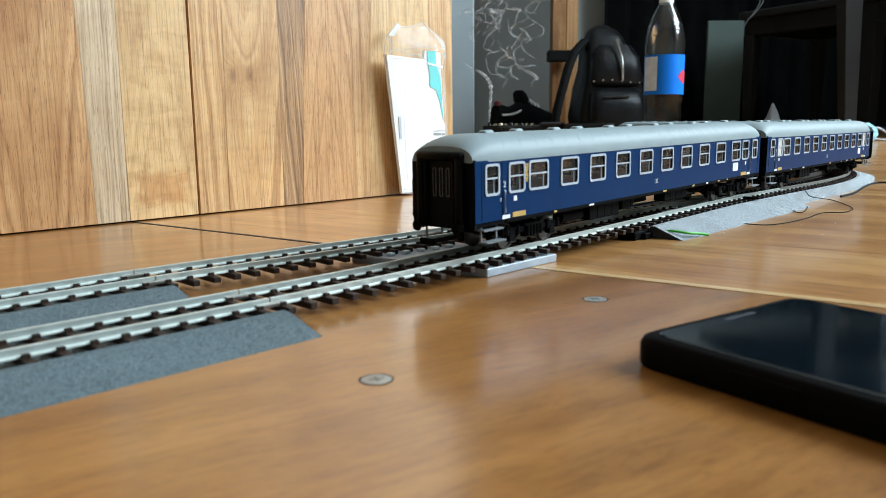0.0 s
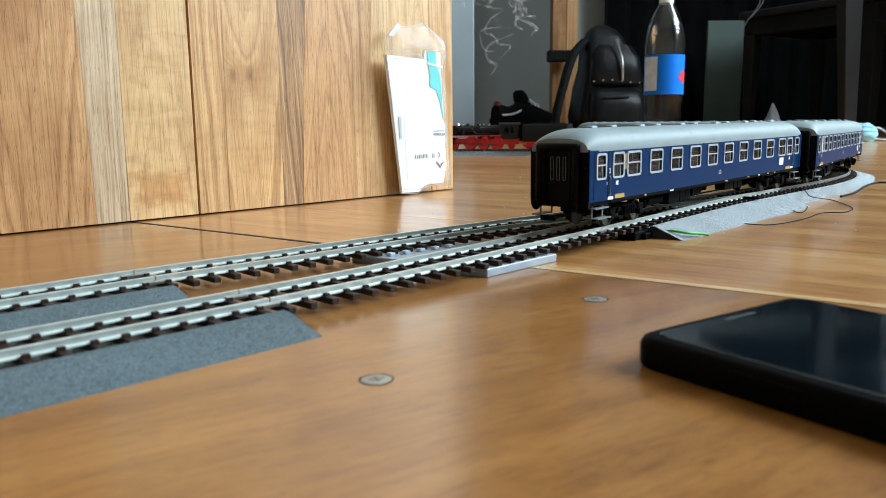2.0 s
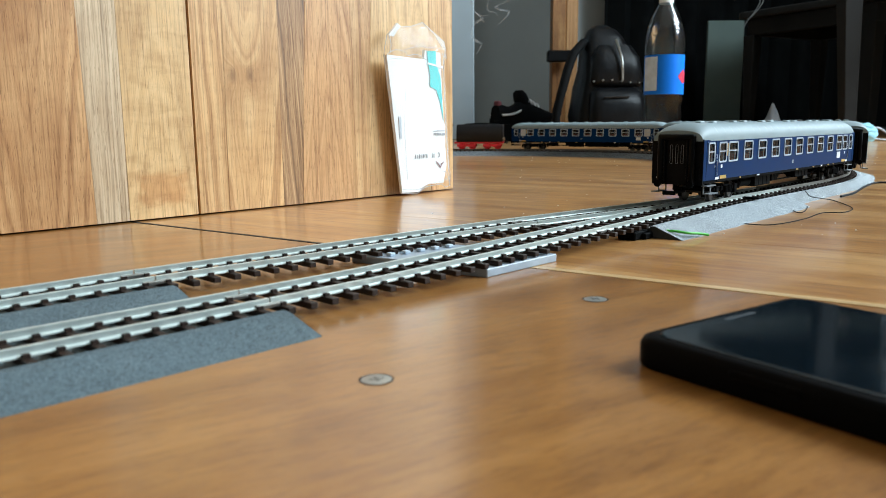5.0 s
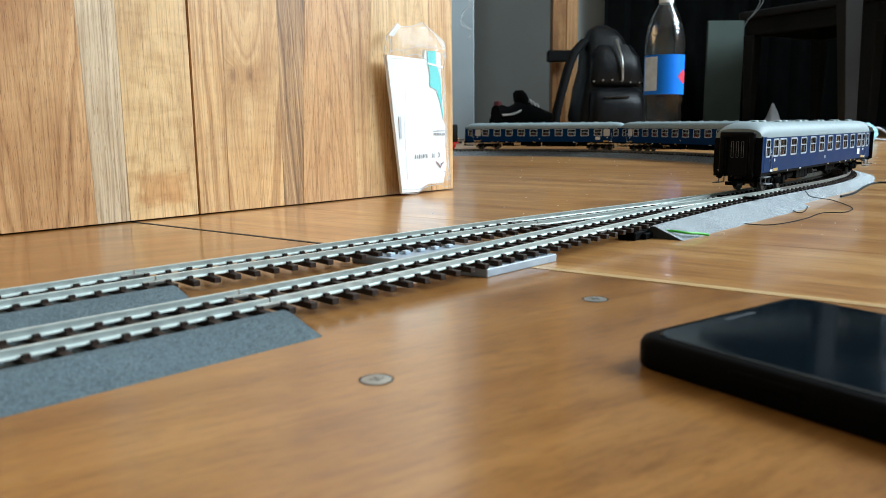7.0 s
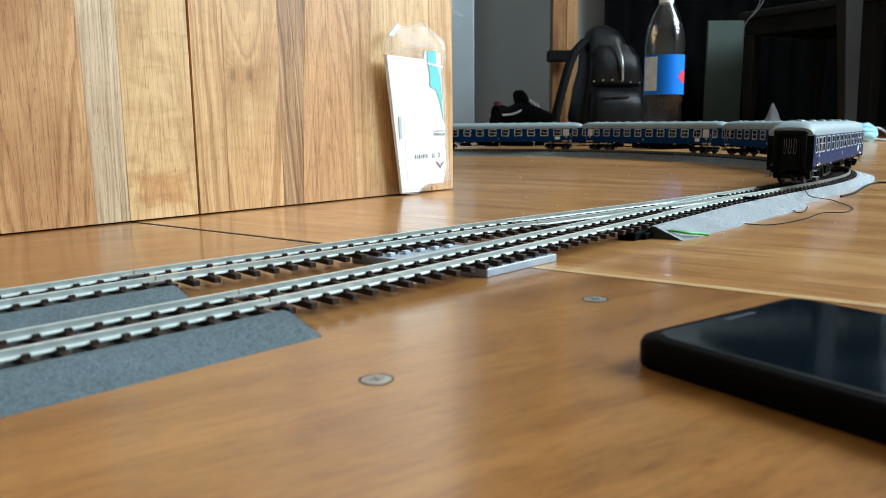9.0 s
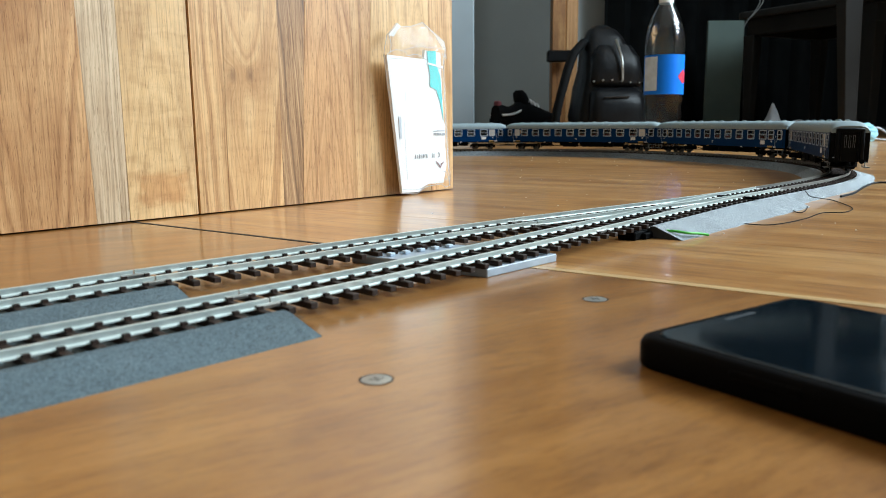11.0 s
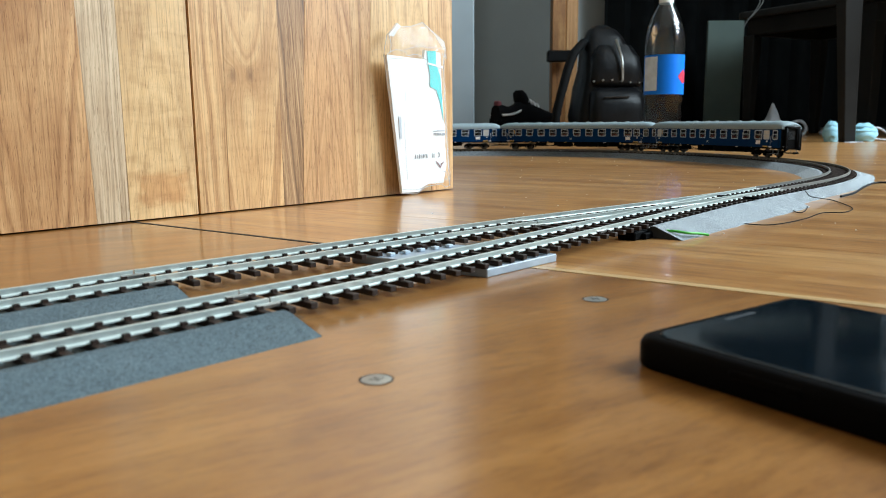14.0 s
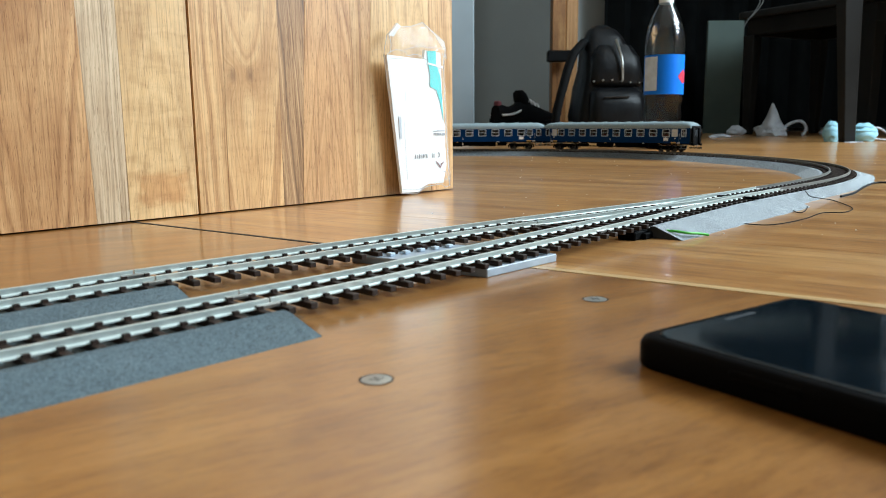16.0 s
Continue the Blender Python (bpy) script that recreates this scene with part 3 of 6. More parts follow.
cab_door(0.1247, 0.3804, [
    (0.1247, 0.1243, 0.1473, 0.1488, TAN, 0.0001, dict(heart=(0.110, 0.1), steep=0.03, rings=520, streak=0.6)),
    (0.1473, 0.1488, 0.1933, 0.1932, TAN, 0, dict(heart=(0.1665, 0.03), steep=-0.14, wide=0.005, rings=330, knots=((0.155, 0.094), (0.1687, 0.0945)), flame=0.5)),
    (0.1933, 0.1932, 0.2110, 0.2185, DARK, 0.0001, dict(heart=(0.240, 0.1), steep=-0.10, rings=480, streak=0.7, flame=0.15)),
    (0.2110, 0.2185, 0.2612, 0.2614, RED, 0, dict(heart=(0.2370, 0.036), steep=0.17, wide=0.004, rings=360, flame=0.3)),
    (0.2612, 0.2614, 0.2783, 0.2834, TAN, 0.0001, dict(heart=(0.250, 0.1), steep=0.03, rings=430)),
    (0.2783, 0.2834, 0.3273, 0.3281, GOLD, 0, dict(heart=(0.270, 0.2), steep=0.05, rings=300, contrast=0.7)),
    (0.3273, 0.3281, 0.3516, 0.3500, GOLD, 0.0001, dict(heart=(0.338, 0.24), steep=0.12, rings=300, flame=0.6)),
    (0.3516, 0.3500, 0.3804, 0.3804, TAN, 0, dict(heart=(0.345, 0.1), steep=0.04, rings=420))])

# ---- clear bag with a white card, leaning on the cabinet ----
bag = empty("packet", CAB @ pose(0, -0.003, 0), "clear plastic packet with white and cyan card leaning on cabinet", "packet")


def flat(poly, y0, y1):
    bm = bmesh.new()
    loft(bm, [[(x, y0, z) for x, z in poly], [(x, y1, z) for x, z in poly]])
    return bm


part("card", flat([(0.3052, 0.0030), (0.3240, 0.0022), (0.3353, 0.0085), (0.3561, 0.0080), (0.3601, 0.0236), (0.3572, 0.0600), (0.3545, 0.1000), (0.3535, 0.1200), (0.3345, 0.1210), (0.3335, 0.1135), (0.2904, 0.1150)], -0.0075, -0.0045), CARD_WHITE, bag, "blank white card")
part("front_card", flat([(0.3116, 0.0138), (0.3430, 0.0185), (0.3584, 0.0203), (0.3589, 0.0573), (0.3520, 0.0780), (0.3470, 0.0884), (0.3400, 0.0905), (0.3250, 0.0900), (0.3111, 0.0890), (0.3090, 0.0560)], -0.00765, -0.0074), CARD_WHITE, bag, "smaller white card in front, its edge curling")
part("stripe", flat([(0.3365, 0.1206), (0.3471, 0.1213), (0.3475, 0.1109), (0.3528, 0.0999), (0.3563, 0.0620), (0.3525, 0.0771), (0.3478, 0.0884), (0.3395, 0.0914), (0.3400, 0.1010), (0.3378, 0.1090)], -0.0081, -0.0079), CARD_CYAN, bag, "cyan printed stripe")
part("tape", flat([(0.3362, 0.1098), (0.3554, 0.1070), (0.3554, 0.1088), (0.3363, 0.1112)], -0.0084, -0.0082), CARD_WHITE, bag, "whitish fold across the stripe")
part("side_print", flat([(0.3030, 0.0480), (0.3056, 0.0480), (0.3048, 0.0660), (0.3020, 0.0660)], -0.0080, -0.0076), PRINT_PALE, bag, "pale grey printed column")
for k, w in enumerate((0.0009, 0.0005, 0.0012, 0.0005, 0.0011, 0.0006, 0.0009)):
    a = 0.3204 + 0.00235 * k
    part("print_bar", flat([(a, 0.0342), (a + w, 0.0342), (a + w, 0.0308), (a, 0.0308)], -0.0082, -0.0080), PRINT_GREY, bag)
for a, b, lo, hi in ((0.3418, 0.3424, 0.0306, 0.0345), (0.3436, 0.3442, 0.0306, 0.0345), (0.3432, 0.3584, 0.0535, 0.0540), (0.3440, 0.3466, 0.0500, 0.0522), (0.3474, 0.3500, 0.0500, 0.0520), (0.3508, 0.3530, 0.0500, 0.0518), (0.3540, 0.3576, 0.0498, 0.0516)):
    part("print_bar", flat([(a, lo), (b, lo), (b, hi), (a, hi)], -0.0082, -0.0080), PRINT_GREY, bag)
part("print_ring", flat([(0.3478, 0.0350), (0.3505, 0.0352), (0.3514, 0.0336), (0.3504, 0.0312), (0.3482, 0.0310), (0.3500, 0.0320), (0.3506, 0.0336), (0.3498, 0.0345)], -0.0082, -0.0080), PRINT_GREY, bag)
part("print_mark", flat([(0.3457, 0.0276), (0.3470, 0.0276), (0.3520, 0.0232), (0.3530, 0.0256), (0.3568, 0.0272), (0.3534, 0.0238), (0.3522, 0.0212)], -0.0082, -0.0080), PRINT_RED, bag, "small dark red tick mark")
# puffed sheet of the bag
bm = bmesh.new()
outline = [(0.3049, 0.0024), (0.3230, 0.0006), (0.3350, 0.0062), (0.3547, 0.0073), (0.3596, 0.0040), (0.3660, 0.0054), (0.3640, 0.0201), (0.3610, 0.0573), (0.3590, 0.0919), (0.3580, 0.1114), (0.3608, 0.1227), (0.3587, 0.1301), (0.3328, 0.1435), (0.3200, 0.1395), (0.3070, 0.1379), (0.3027, 0.1406), (0.2918, 0.1300), (0.2890, 0.1201), (0.2880, 0.1141), (0.2960, 0.0600)]
cx, cz = 0.33, 0.07
rings = [[(cx + (x - cx) * k, yy, cz + (z - cz) * k) for x, z in outline] for k, yy in ((0.2, -0.0128), (0.7, -0.0122), (0.93, -0.0102), (1.0, -0.0065))]
loft(bm, rings, caps=False)
bm.faces.new([v for v in bm.verts][:len(outline)])
rim = bmesh.new()
tube(rim, [(x, -0.0066, z) for x, z in outline + outline[:1]], 0.00035, 6)
part("seam", rim, BAG_EDGE, bag, "whitish welded bag edge", smooth=60)
# whitish piece that paints the glare on the bag's top corner
part("glare_corner", flat([(0.2925, 0.1300), (0.3027, 0.1404), (0.3068, 0.1380), (0.3030, 0.1350), (0.2985, 0.1295)], -0.0078, -0.0074), BAG_GLARE, bag, "corner of the bag with its white glare put in as colour")
part("flap", flat([(0.3328, 0.1432), (0.3585, 0.1300), (0.3604, 0.1230), (0.3560, 0.1240), (0.3460, 0.1350)], -0.0078, -0.0074), BAG_HAZE, bag, "hazy folded flap of the bag")
FOLDS = ([(0.2887, -0.0110, 0.1155), (0.2960, -0.0118, 0.1188), (0.3059, -0.0120, 0.1180), (0.3100, -0.0120, 0.1150), (0.3200, -0.0122, 0.1165), (0.3328, -0.0122, 0.1120)], [(0.3070, -0.0110, 0.1195), (0.3160, -0.0118, 0.1218), (0.3261, -0.0118, 0.1239), (0.3330, -0.0118, 0.1226), (0.3440, -0.0115, 0.1235), (0.3580, -0.0100, 0.1222)],
         [(0.2907, -0.0105, 0.1111), (0.2990, -0.0115, 0.1125), (0.3060, -0.0118, 0.1118)], [(0.3520, -0.0110, 0.1190), (0.3545, -0.0112, 0.1160), (0.3560, -0.0112, 0.1185), (0.3575, -0.0108, 0.1150)], [(0.2918, -0.0095, 0.1300), (0.2925, -0.0105, 0.1220), (0.2905, -0.0110, 0.1160)],
         [(0.3052, -0.0085, 0.0060), (0.3200, -0.0115, 0.0050), (0.3330, -0.0115, 0.0090), (0.3450, -0.0110, 0.0098), (0.3640, -0.0085, 0.0120)], [(0.3490, -0.0100, 0.0190), (0.3560, -0.0105, 0.0180), (0.3610, -0.0095, 0.0120), (0.3625, -0.0090, 0.0060)])
for fold in FOLDS:
    rim = bmesh.new()
    tube(rim, spline(fold, 4), 0.00030, 5)
    part("crease", rim, BAG_EDGE, bag, "bright crease in the plastic", smooth=60)
part("sleeve", bm, BAG_CLEAR, bag, "crinkled clear plastic sleeve", smooth=60)

# ---- track ----
RAIL_PROFILE = [(-0.0009, 0.0), (0.0009, 0.0), (0.0009, 0.0004), (0.0003, 0.0008), (0.0003, 0.0018), (0.0005, 0.0021), (0.0005, 0.0027), (0.0003, 0.0028), (-0.0003, 0.0028), (-0.0005, 0.0027), (-0.0005, 0.0021), (-0.0003, 0.0018), (-0.0003, 0.0008), (-0.0009, 0.0004)]
GAUGE_C = 0.00875
PITCH_S = 0.0083


def sleeper_mesh(name, v0=-0.015, v1=0.015):
    bm = bmesh.new()
    box(bm, -0.0014, 0.0014, v0, v1, -0.0021, 0.0, 0.0002)
    for v in (-GAUGE_C, GAUGE_C):
        for sgn in (-1, 1):
            box(bm, -0.0009, 0.0009, v + sgn * 0.0014 - 0.0007, v + sgn * 0.0014 + 0.0007, 0.0, 0.0010)
    return mesh_of(name, bm, SLEEPER)


SLEEPER_ME = sleeper_mesh("sleeper")
WIDE_ME = {}


def rail_part(parent, at, s0, s1, v, material=RAIL):
    bm = bmesh.new()
    sweep(bm, at, s0, s1, [(v + a, RAIL_Z - 0.0028 + b) for a, b in RAIL_PROFILE])
    part("rail", bm, material, parent, smooth=50)


def section(name, at, s0, s1, label, group, left_extra=None, rails=(-1, 1), metal=RAIL):
    root = empty(name, None, label, "track", group)
    for v in rails:
        rail_part(root, at, s0 + 0.0003, s1 - 0.0003, v * GAUGE_C, metal)
    n = max(1, round((s1 - s0) / PITCH_S))
    for i in range(n):
        s = s0 + (i + 0.5) * (s1 - s0) / n
        me = SLEEPER_ME
        if left_extra:
            v1 = left_extra(s)
            if v1 > 0.0152:
                key = round(v1 * 2000) / 2000
                if key not in WIDE_ME:
                    WIDE_ME[key] = sleeper_mesh("sleeper_long", -0.015, key)
                me = WIDE_ME[key]
        share("sleeper", me, root, pose_at(at, s, RAIL_Z - 0.0028))
    # joiners at the end
    for v in rails:
        bm = bmesh.new()
        sweep(bm, at, s1 - 0.005, s1 + 0.005, [(v * GAUGE_C + a, RAIL_Z - 0.0028 + b) for a, b in ((-0.0014, -0.0001), (0.0014, -0.0001), (0.0014, 0.0008), (0.0006, 0.0013), (-0.0006, 0.0013), (-0.0014, 0.0008))])
        part("rail_joiner", bm, RAIL_JOINT, root)
    return root


def spread(s):
    """How far the side track's outer sleeper ends lie to the left of the main line."""
    x, y, th = main_at(s)
    k = int(np.argmin((SIDE[1] - x) ** 2 + (SIDE[2] - y) ** 2))
    return float(-(SIDE[1][k] - x) * math.sin(th) + (SIDE[2][k] - y) * math.cos(th)) + 0.015


TRACK_LABEL = "model railway track, nickel rails on dark brown sleepers"
section("track_section", main_at, -0.40, -0.2671, TRACK_LABEL, "track sections")
section("track_section", main_at, -0.2671, -0.0281, TRACK_LABEL, "track sections")
SPLIT = 0.165
section("track_section", main_at, -0.0281, SPLIT, "model railway track spanning a gap between roadbeds", "track sections")
section("turnout", main_at, SPLIT, 0.42, "model railway turnout with nickel rails on long brown sleepers", "", spread)
at = 0.42
while at < 2.85:
    section("track_section", main_at, at, min(at + 0.243, 2.88), "dull model railway track with brown-grey rails on grey foam", "track sections", metal=RAIL_DULL)
    at += 0.243
side_split = SIDE_LEN - (0.375 - SPLIT)
side_joint = float(SIDE[0][int(np.argmin((SIDE[1] + 0.1100) ** 2 + (SIDE[2] - 0.2760) ** 2))])
section("track_section", side_at, 0.0, side_joint, TRACK_LABEL, "track sections")
section("track_section", side_at, side_joint, side_split, "model railway track spanning a gap between roadbeds", "track sections")
turnout = bpy.data.objects["turnout"]
for v in (-1, 1):
    rail_part(turnout, side_at, side_split, SIDE_LEN, v * GAUGE_C)
# point blades' tie bar and check rails
bm = bmesh.new()
sweep(bm, main_at, 0.235, 0.275, [(-GAUGE_C + 0.0020 + a, RAIL_Z - 0.0028 + b) for a, b in ((-0.0004, 0), (0.0004, 0), (0.0004, 0.0027), (-0.0004, 0.0027))])
part("check_rail", bm, RAIL_JOINT, turnout)
bm = bmesh.new()
box(bm, -0.002, 0.002, -0.020, 0.018, 0.0, 0.0012, 0.0003)
part("tie_bar", bm, UNDER_BLACK, turnout, m=pose_at(main_at, 0.352, RAIL_Z - 0.0026))

# foam roadbeds
BED = [(-0.0345, 0.0), (0.0345, 0.0), (0.0186, 0.0066), (0.0152, 0.0066), (0.0152, 0.0046), (-0.0152, 0.0046), (-0.0152, 0.0066), (-0.0186, 0.0066)]


def roadbed(at, s0, s1, material, label, bed=BED, edge=None):
    """A foam strip under the track; edge: how far its outer foot lies from the line along the way."""
    bm = bmesh.new()
    n = max(1, math.ceil((s1 - s0) / 0.01))
    rings = []
    for i in range(n + 1):
        s = s0 + (s1 - s0) * i / n
        x, y, th = at(s)
        up = lift(at, s)
        prof = list(bed)
        if edge:
            foot = float(np.interp(s, *edge)) + 0.0004 * math.sin(s * 410) + 0.0003 * math.sin(s * 157)
            prof[0], prof[-1] = (foot, 0.0), (max(prof[-1][0], foot + 0.004), prof[-1][1])
        rings.append([(x - v * math.sin(th), y + v * math.cos(th), z + (up if z > 0 else 0)) for v, z in prof])
    loft(bm, rings)
    bed_ob = single("roadbed", bm, material, label, "roadbed", "foam roadbeds")
    for s in (s0, s1):
        bm = bmesh.new()
        d = -0.0004 if s == s0 else 0.0004
        sweep(bm, at, s, s + d, [(v * 0.985, z * 0.97) for v, z in bed], 0.01)
        part("cut_end", bm, FOAM_CUT, bed_ob, "dark cut end of the foam")
    return bed_ob


roadbed(main_at, S0, -0.0275, FOAM_DARK, "dark grey foam roadbed strip with sloped sides, cut square")
roadbed(side_at, 0.0, side_joint + 0.003, FOAM_DARK, "dark grey foam roadbed strip with sloped sides, cut square")
BED_WIDE = [(-0.0335, 0.0), (0.0335, 0.0), (0.0178, 0.0056), (0.0152, 0.0056), (0.0152, 0.0046), (-0.0152, 0.0046), (-0.0152, 0.0056), (-0.0178, 0.0056)]
roadbed(main_at, 0.205, 0.408, FOAM_LIGHT, "light grey speckled foam roadbed piece under the turnout", BED_WIDE, ((0.205, 0.28, 0.38, 0.41), (-0.0335, -0.0345, -0.0365, -0.0345)))
roadbed(main_at, 0.4092, 0.77, FOAM_LIGHT, "light grey speckled foam roadbed in the curve", BED_WIDE, ((0.41, 0.48, 0.545, 0.69, 0.77), (-0.0245, -0.0215, -0.0215, -0.0320, -0.0460)))
roadbed(main_at, 0.7712, 2.88, FOAM_MID, "grey foam roadbed in the far curve", BED_WIDE, ((0.77, 0.86, 1.0), (-0.0460, -0.0400, -0.0335)))

# grey spacer under the turnout's two legs
bm = bmesh.new()
prism(bm, [(0.0173, 0.2972), (0.0498, 0.3319), (-0.0060, 0.3690), (-0.0405, 0.3350)], 0.0, 0.0034)
bmesh.ops.bevel(bm, geom=bm.edges[:], offset=0.0003, segments=1, affect="EDGES")
spacer = single("spacer_plate", bm, SPACER_GREY, "light grey plastic spacer plate with studs under the sleepers", "spacer")
PLATE = [(0.0173, 0.2972), (0.0498, 0.3319), (-0.0060, 0.3690), (-0.0405, 0.3350)]


def on_plate(x, y, margin=0.0016):
    return all((bx - ax) * (y - ay) - (by - ay) * (x - ax) > margin * math.hypot(bx - ax, by - ay) for (ax, ay), (bx, by) in zip(PLATE, PLATE[1:] + PLATE[:1]))


stud_bm = bmesh.new()
box(stud_bm, -0.0015, 0.0015, -0.0016, 0.0016, 0.0034, 0.0049, 0.0003)
STUD = mesh_of("stud", stud_bm, STUD_PALE)
for line, s0, s1 in ((main_at, -0.0281, SPLIT), (side_at, side_joint, side_split)):
    n = max(1, round((s1 - s0) / PITCH_S))
    for i in range(n + 1):
        sx, sy, st = line(s0 + i * (s1 - s0) / n)
        for v in (-0.0170, 0.0170):
            qx, qy = sx - v * math.sin(st), sy + v * math.cos(st)
            if on_plate(qx, qy):
                share("stud", STUD, spacer, pose(qx, qy, 0, 0, 0, math.degrees(st)))

# turnout drive with loose wires
drive = empty("turnout_drive", pose(0.1005, 0.4000, 0, 0, 0, 50), "black turnout drive box with loose wires beside the track", "drive")
bm = bmesh.new()
box(bm, -0.011, 0.012, -0.006, 0.004, 0, 0.0044, 0.0006)
part("case", bm, UNDER_BLACK, drive)
bm = bmesh.new()
box(bm, -0.004, 0.006, -0.0085, -0.006, 0, 0.0032, 0.0004)
part("terminal", bm, UNDER_BLACK, drive)
bm = bmesh.new()
tube(bm, spline([(0.010, -0.004, 0.0025), (0.0125, -0.0085, 0.003), (0.0110, -0.0125, 0.0015)]), 0.0009)
part("wire_end", bm, CABLE_WHITE, drive, "cut white wire end", smooth=60)


def cable(pts, r, material, label):
    bm = bmesh.new()
    tube(bm, spline(pts, 8), r)
    single("cable", bm, material, label, "cable", "loose cables", smooth=70)


cable([(0.1130, 0.4010, 0.0030), (0.1190, 0.3955, 0.0040), (0.1270, 0.3945, 0.0030), (0.1340, 0.3990, 0.0020), (0.1400, 0.4010, 0.0009)], 0.0007, CABLE_GREEN, "thin green wire curling from the drive")
cable([(0.2709, 0.5743, 0.0088), (0.2618, 0.5468, 0.0068), (0.2742, 0.5579, 0.004), (0.2932, 0.578, 0.0006), (0.2887, 0.5535, 0.0006), (0.2831, 0.5311, 0.0006), (0.2753, 0.514, 0.0006), (0.2616, 0.4985, 0.0006), (0.2469, 0.4965, 0.0006), (0.225, 0.4709, 0.0006), (0.2041, 0.4505, 0.0006), (0.1902, 0.4412, 0.0006), (0.1822, 0.4418, 0.0006), (0.1771, 0.4472, 0.0006)], 0.00030, CABLE_BLACK, "thin black wire in a loop on the floor")
cable([(0.2353, 0.5139, 0.0006), (0.2321, 0.5009, 0.0006), (0.2356, 0.5006, 0.0006), (0.2457, 0.5165, 0.0006), (0.2544, 0.5336, 0.0006)], 0.00030, CABLE_BLACK, "thin black wire end curled on the floor")
cable([(0.3108, 0.5982, 0.0011), (0.3229, 0.6114, 0.0011), (0.3387, 0.6301, 0.0011), (0.3788, 0.6886, 0.0011), (0.4076, 0.7249, 0.0011), (0.4213, 0.7303, 0.0011), (0.4614, 0.7326, 0.0011), (0.5303, 0.7387, 0.0011)], 0.0009, CABLE_BLACK, "black cable lying on the floor beside the foam")


# screws set in the front board
def screw(x, y, r, turn):
    root = empty("screw", pose(x, y, 0, 0, 0, turn), "dull steel countersunk screw in the floor board", "screw", "floor screws")
    # dark ring on the board: the countersink's shade put into colour
    bm = bmesh.new()
    lathe(bm, [(r * 0.90, 0.00004), (r * 0.98, 0.00006), (r * 0.98, 0.0001), (r * 0.93, 0.00014), (r * 0.89, 0.0001)], 28)
    part("rim", bm, GAP_DARK, root, "dark ring painted for the shade of the countersunk rim", smooth=40)
    bm = bmesh.new()
    lathe(bm, [(r * 0.89, 0.00008), (r * 0.86, 0.0001), (r * 0.5, 0.0002), (r * 0.2, 0.00024)], 24)
    part("head", bm, SCREW, root, smooth=40)
    for a in (0, 90):
        bm = bmesh.new()
        box(bm, -r * 0.42, r * 0.42, -r * 0.07, r * 0.07, 0.0002, 0.00027)
        part("slot", bm, SCREW_SLOT, root, m=pose(0, 0, 0, 0, 0, a))


screw(-0.0162, 0.1762, 0.0043, 20)
screw(0.0523, 0.2583, 0.0046, 50)

# ---- phone ----
phone = empty("smartphone", pose(0.0468, 0.1860, 0, 0, 0, 35), "black smartphone lying face up with a switched-off glossy screen", "phone")
PW, PL = 0.0715, 0.146
bm = bmesh.new()
rr = [(x, y) for x, y in round_rect(PW, PL, 0.0055, 6, PW / 2, -PL / 2)]


def inset(poly, d):
    cx, cy = PW / 2, -PL / 2
    return [(cx + (x - cx) * (1 - 2 * d / PW), cy + (y - cy) * (1 - 2 * d / PL)) for x, y in poly]


loft(bm, [[(x, y, z) for x, y in inset(rr, d)] for d, z in ((0.0008, 0.0), (0.0002, 0.0006), (0.0, 0.0015), (0.0, 0.0060), (0.0006, 0.0074), (0.0016, 0.0080))])
part("body", bm, PHONE_BODY, phone, smooth=40)
bm = bmesh.new()
loft(bm, [[(x, y, z) for x, y in inset(rr, d)] for d, z in ((0.0034, 0.0079), (0.0034, 0.0082), (0.0039, 0.0084))])
part("screen", bm, PHONE_GLASS, phone, "glossy black screen glass")
bm = bmesh.new()
prism(bm, round_rect(0.013, 0.0018, 0.0008, 3, PW * 0.50, -0.0065), 0.0084, 0.00845)
part("earpiece", bm, PHONE_GREY, phone, "grey earpiece grille")
bm = bmesh.new()
box(bm, -0.0004, 0.0004, -0.045, -0.028, 0.004, 0.0062, 0.0003)
part("button", bm, PHONE_BODY, phone)

# ---- train ----
L, HALF = 0.300, 0.01625
SILL, CANT, ROOF_TOP = 0.0141, 0.0378, 0.0478
WB, WT = 0.0240, 0.0364
PIVOTS = (0.0425, 0.2575)
WINS = [(0.0109, 0.0092), (0.0269, 0.0112)] + [(0.0423 + 0.0239 * i, 0.0144) for i in range(10)] + [(L - 0.0269, 0.0112), (L - 0.0109, 0.0092)]


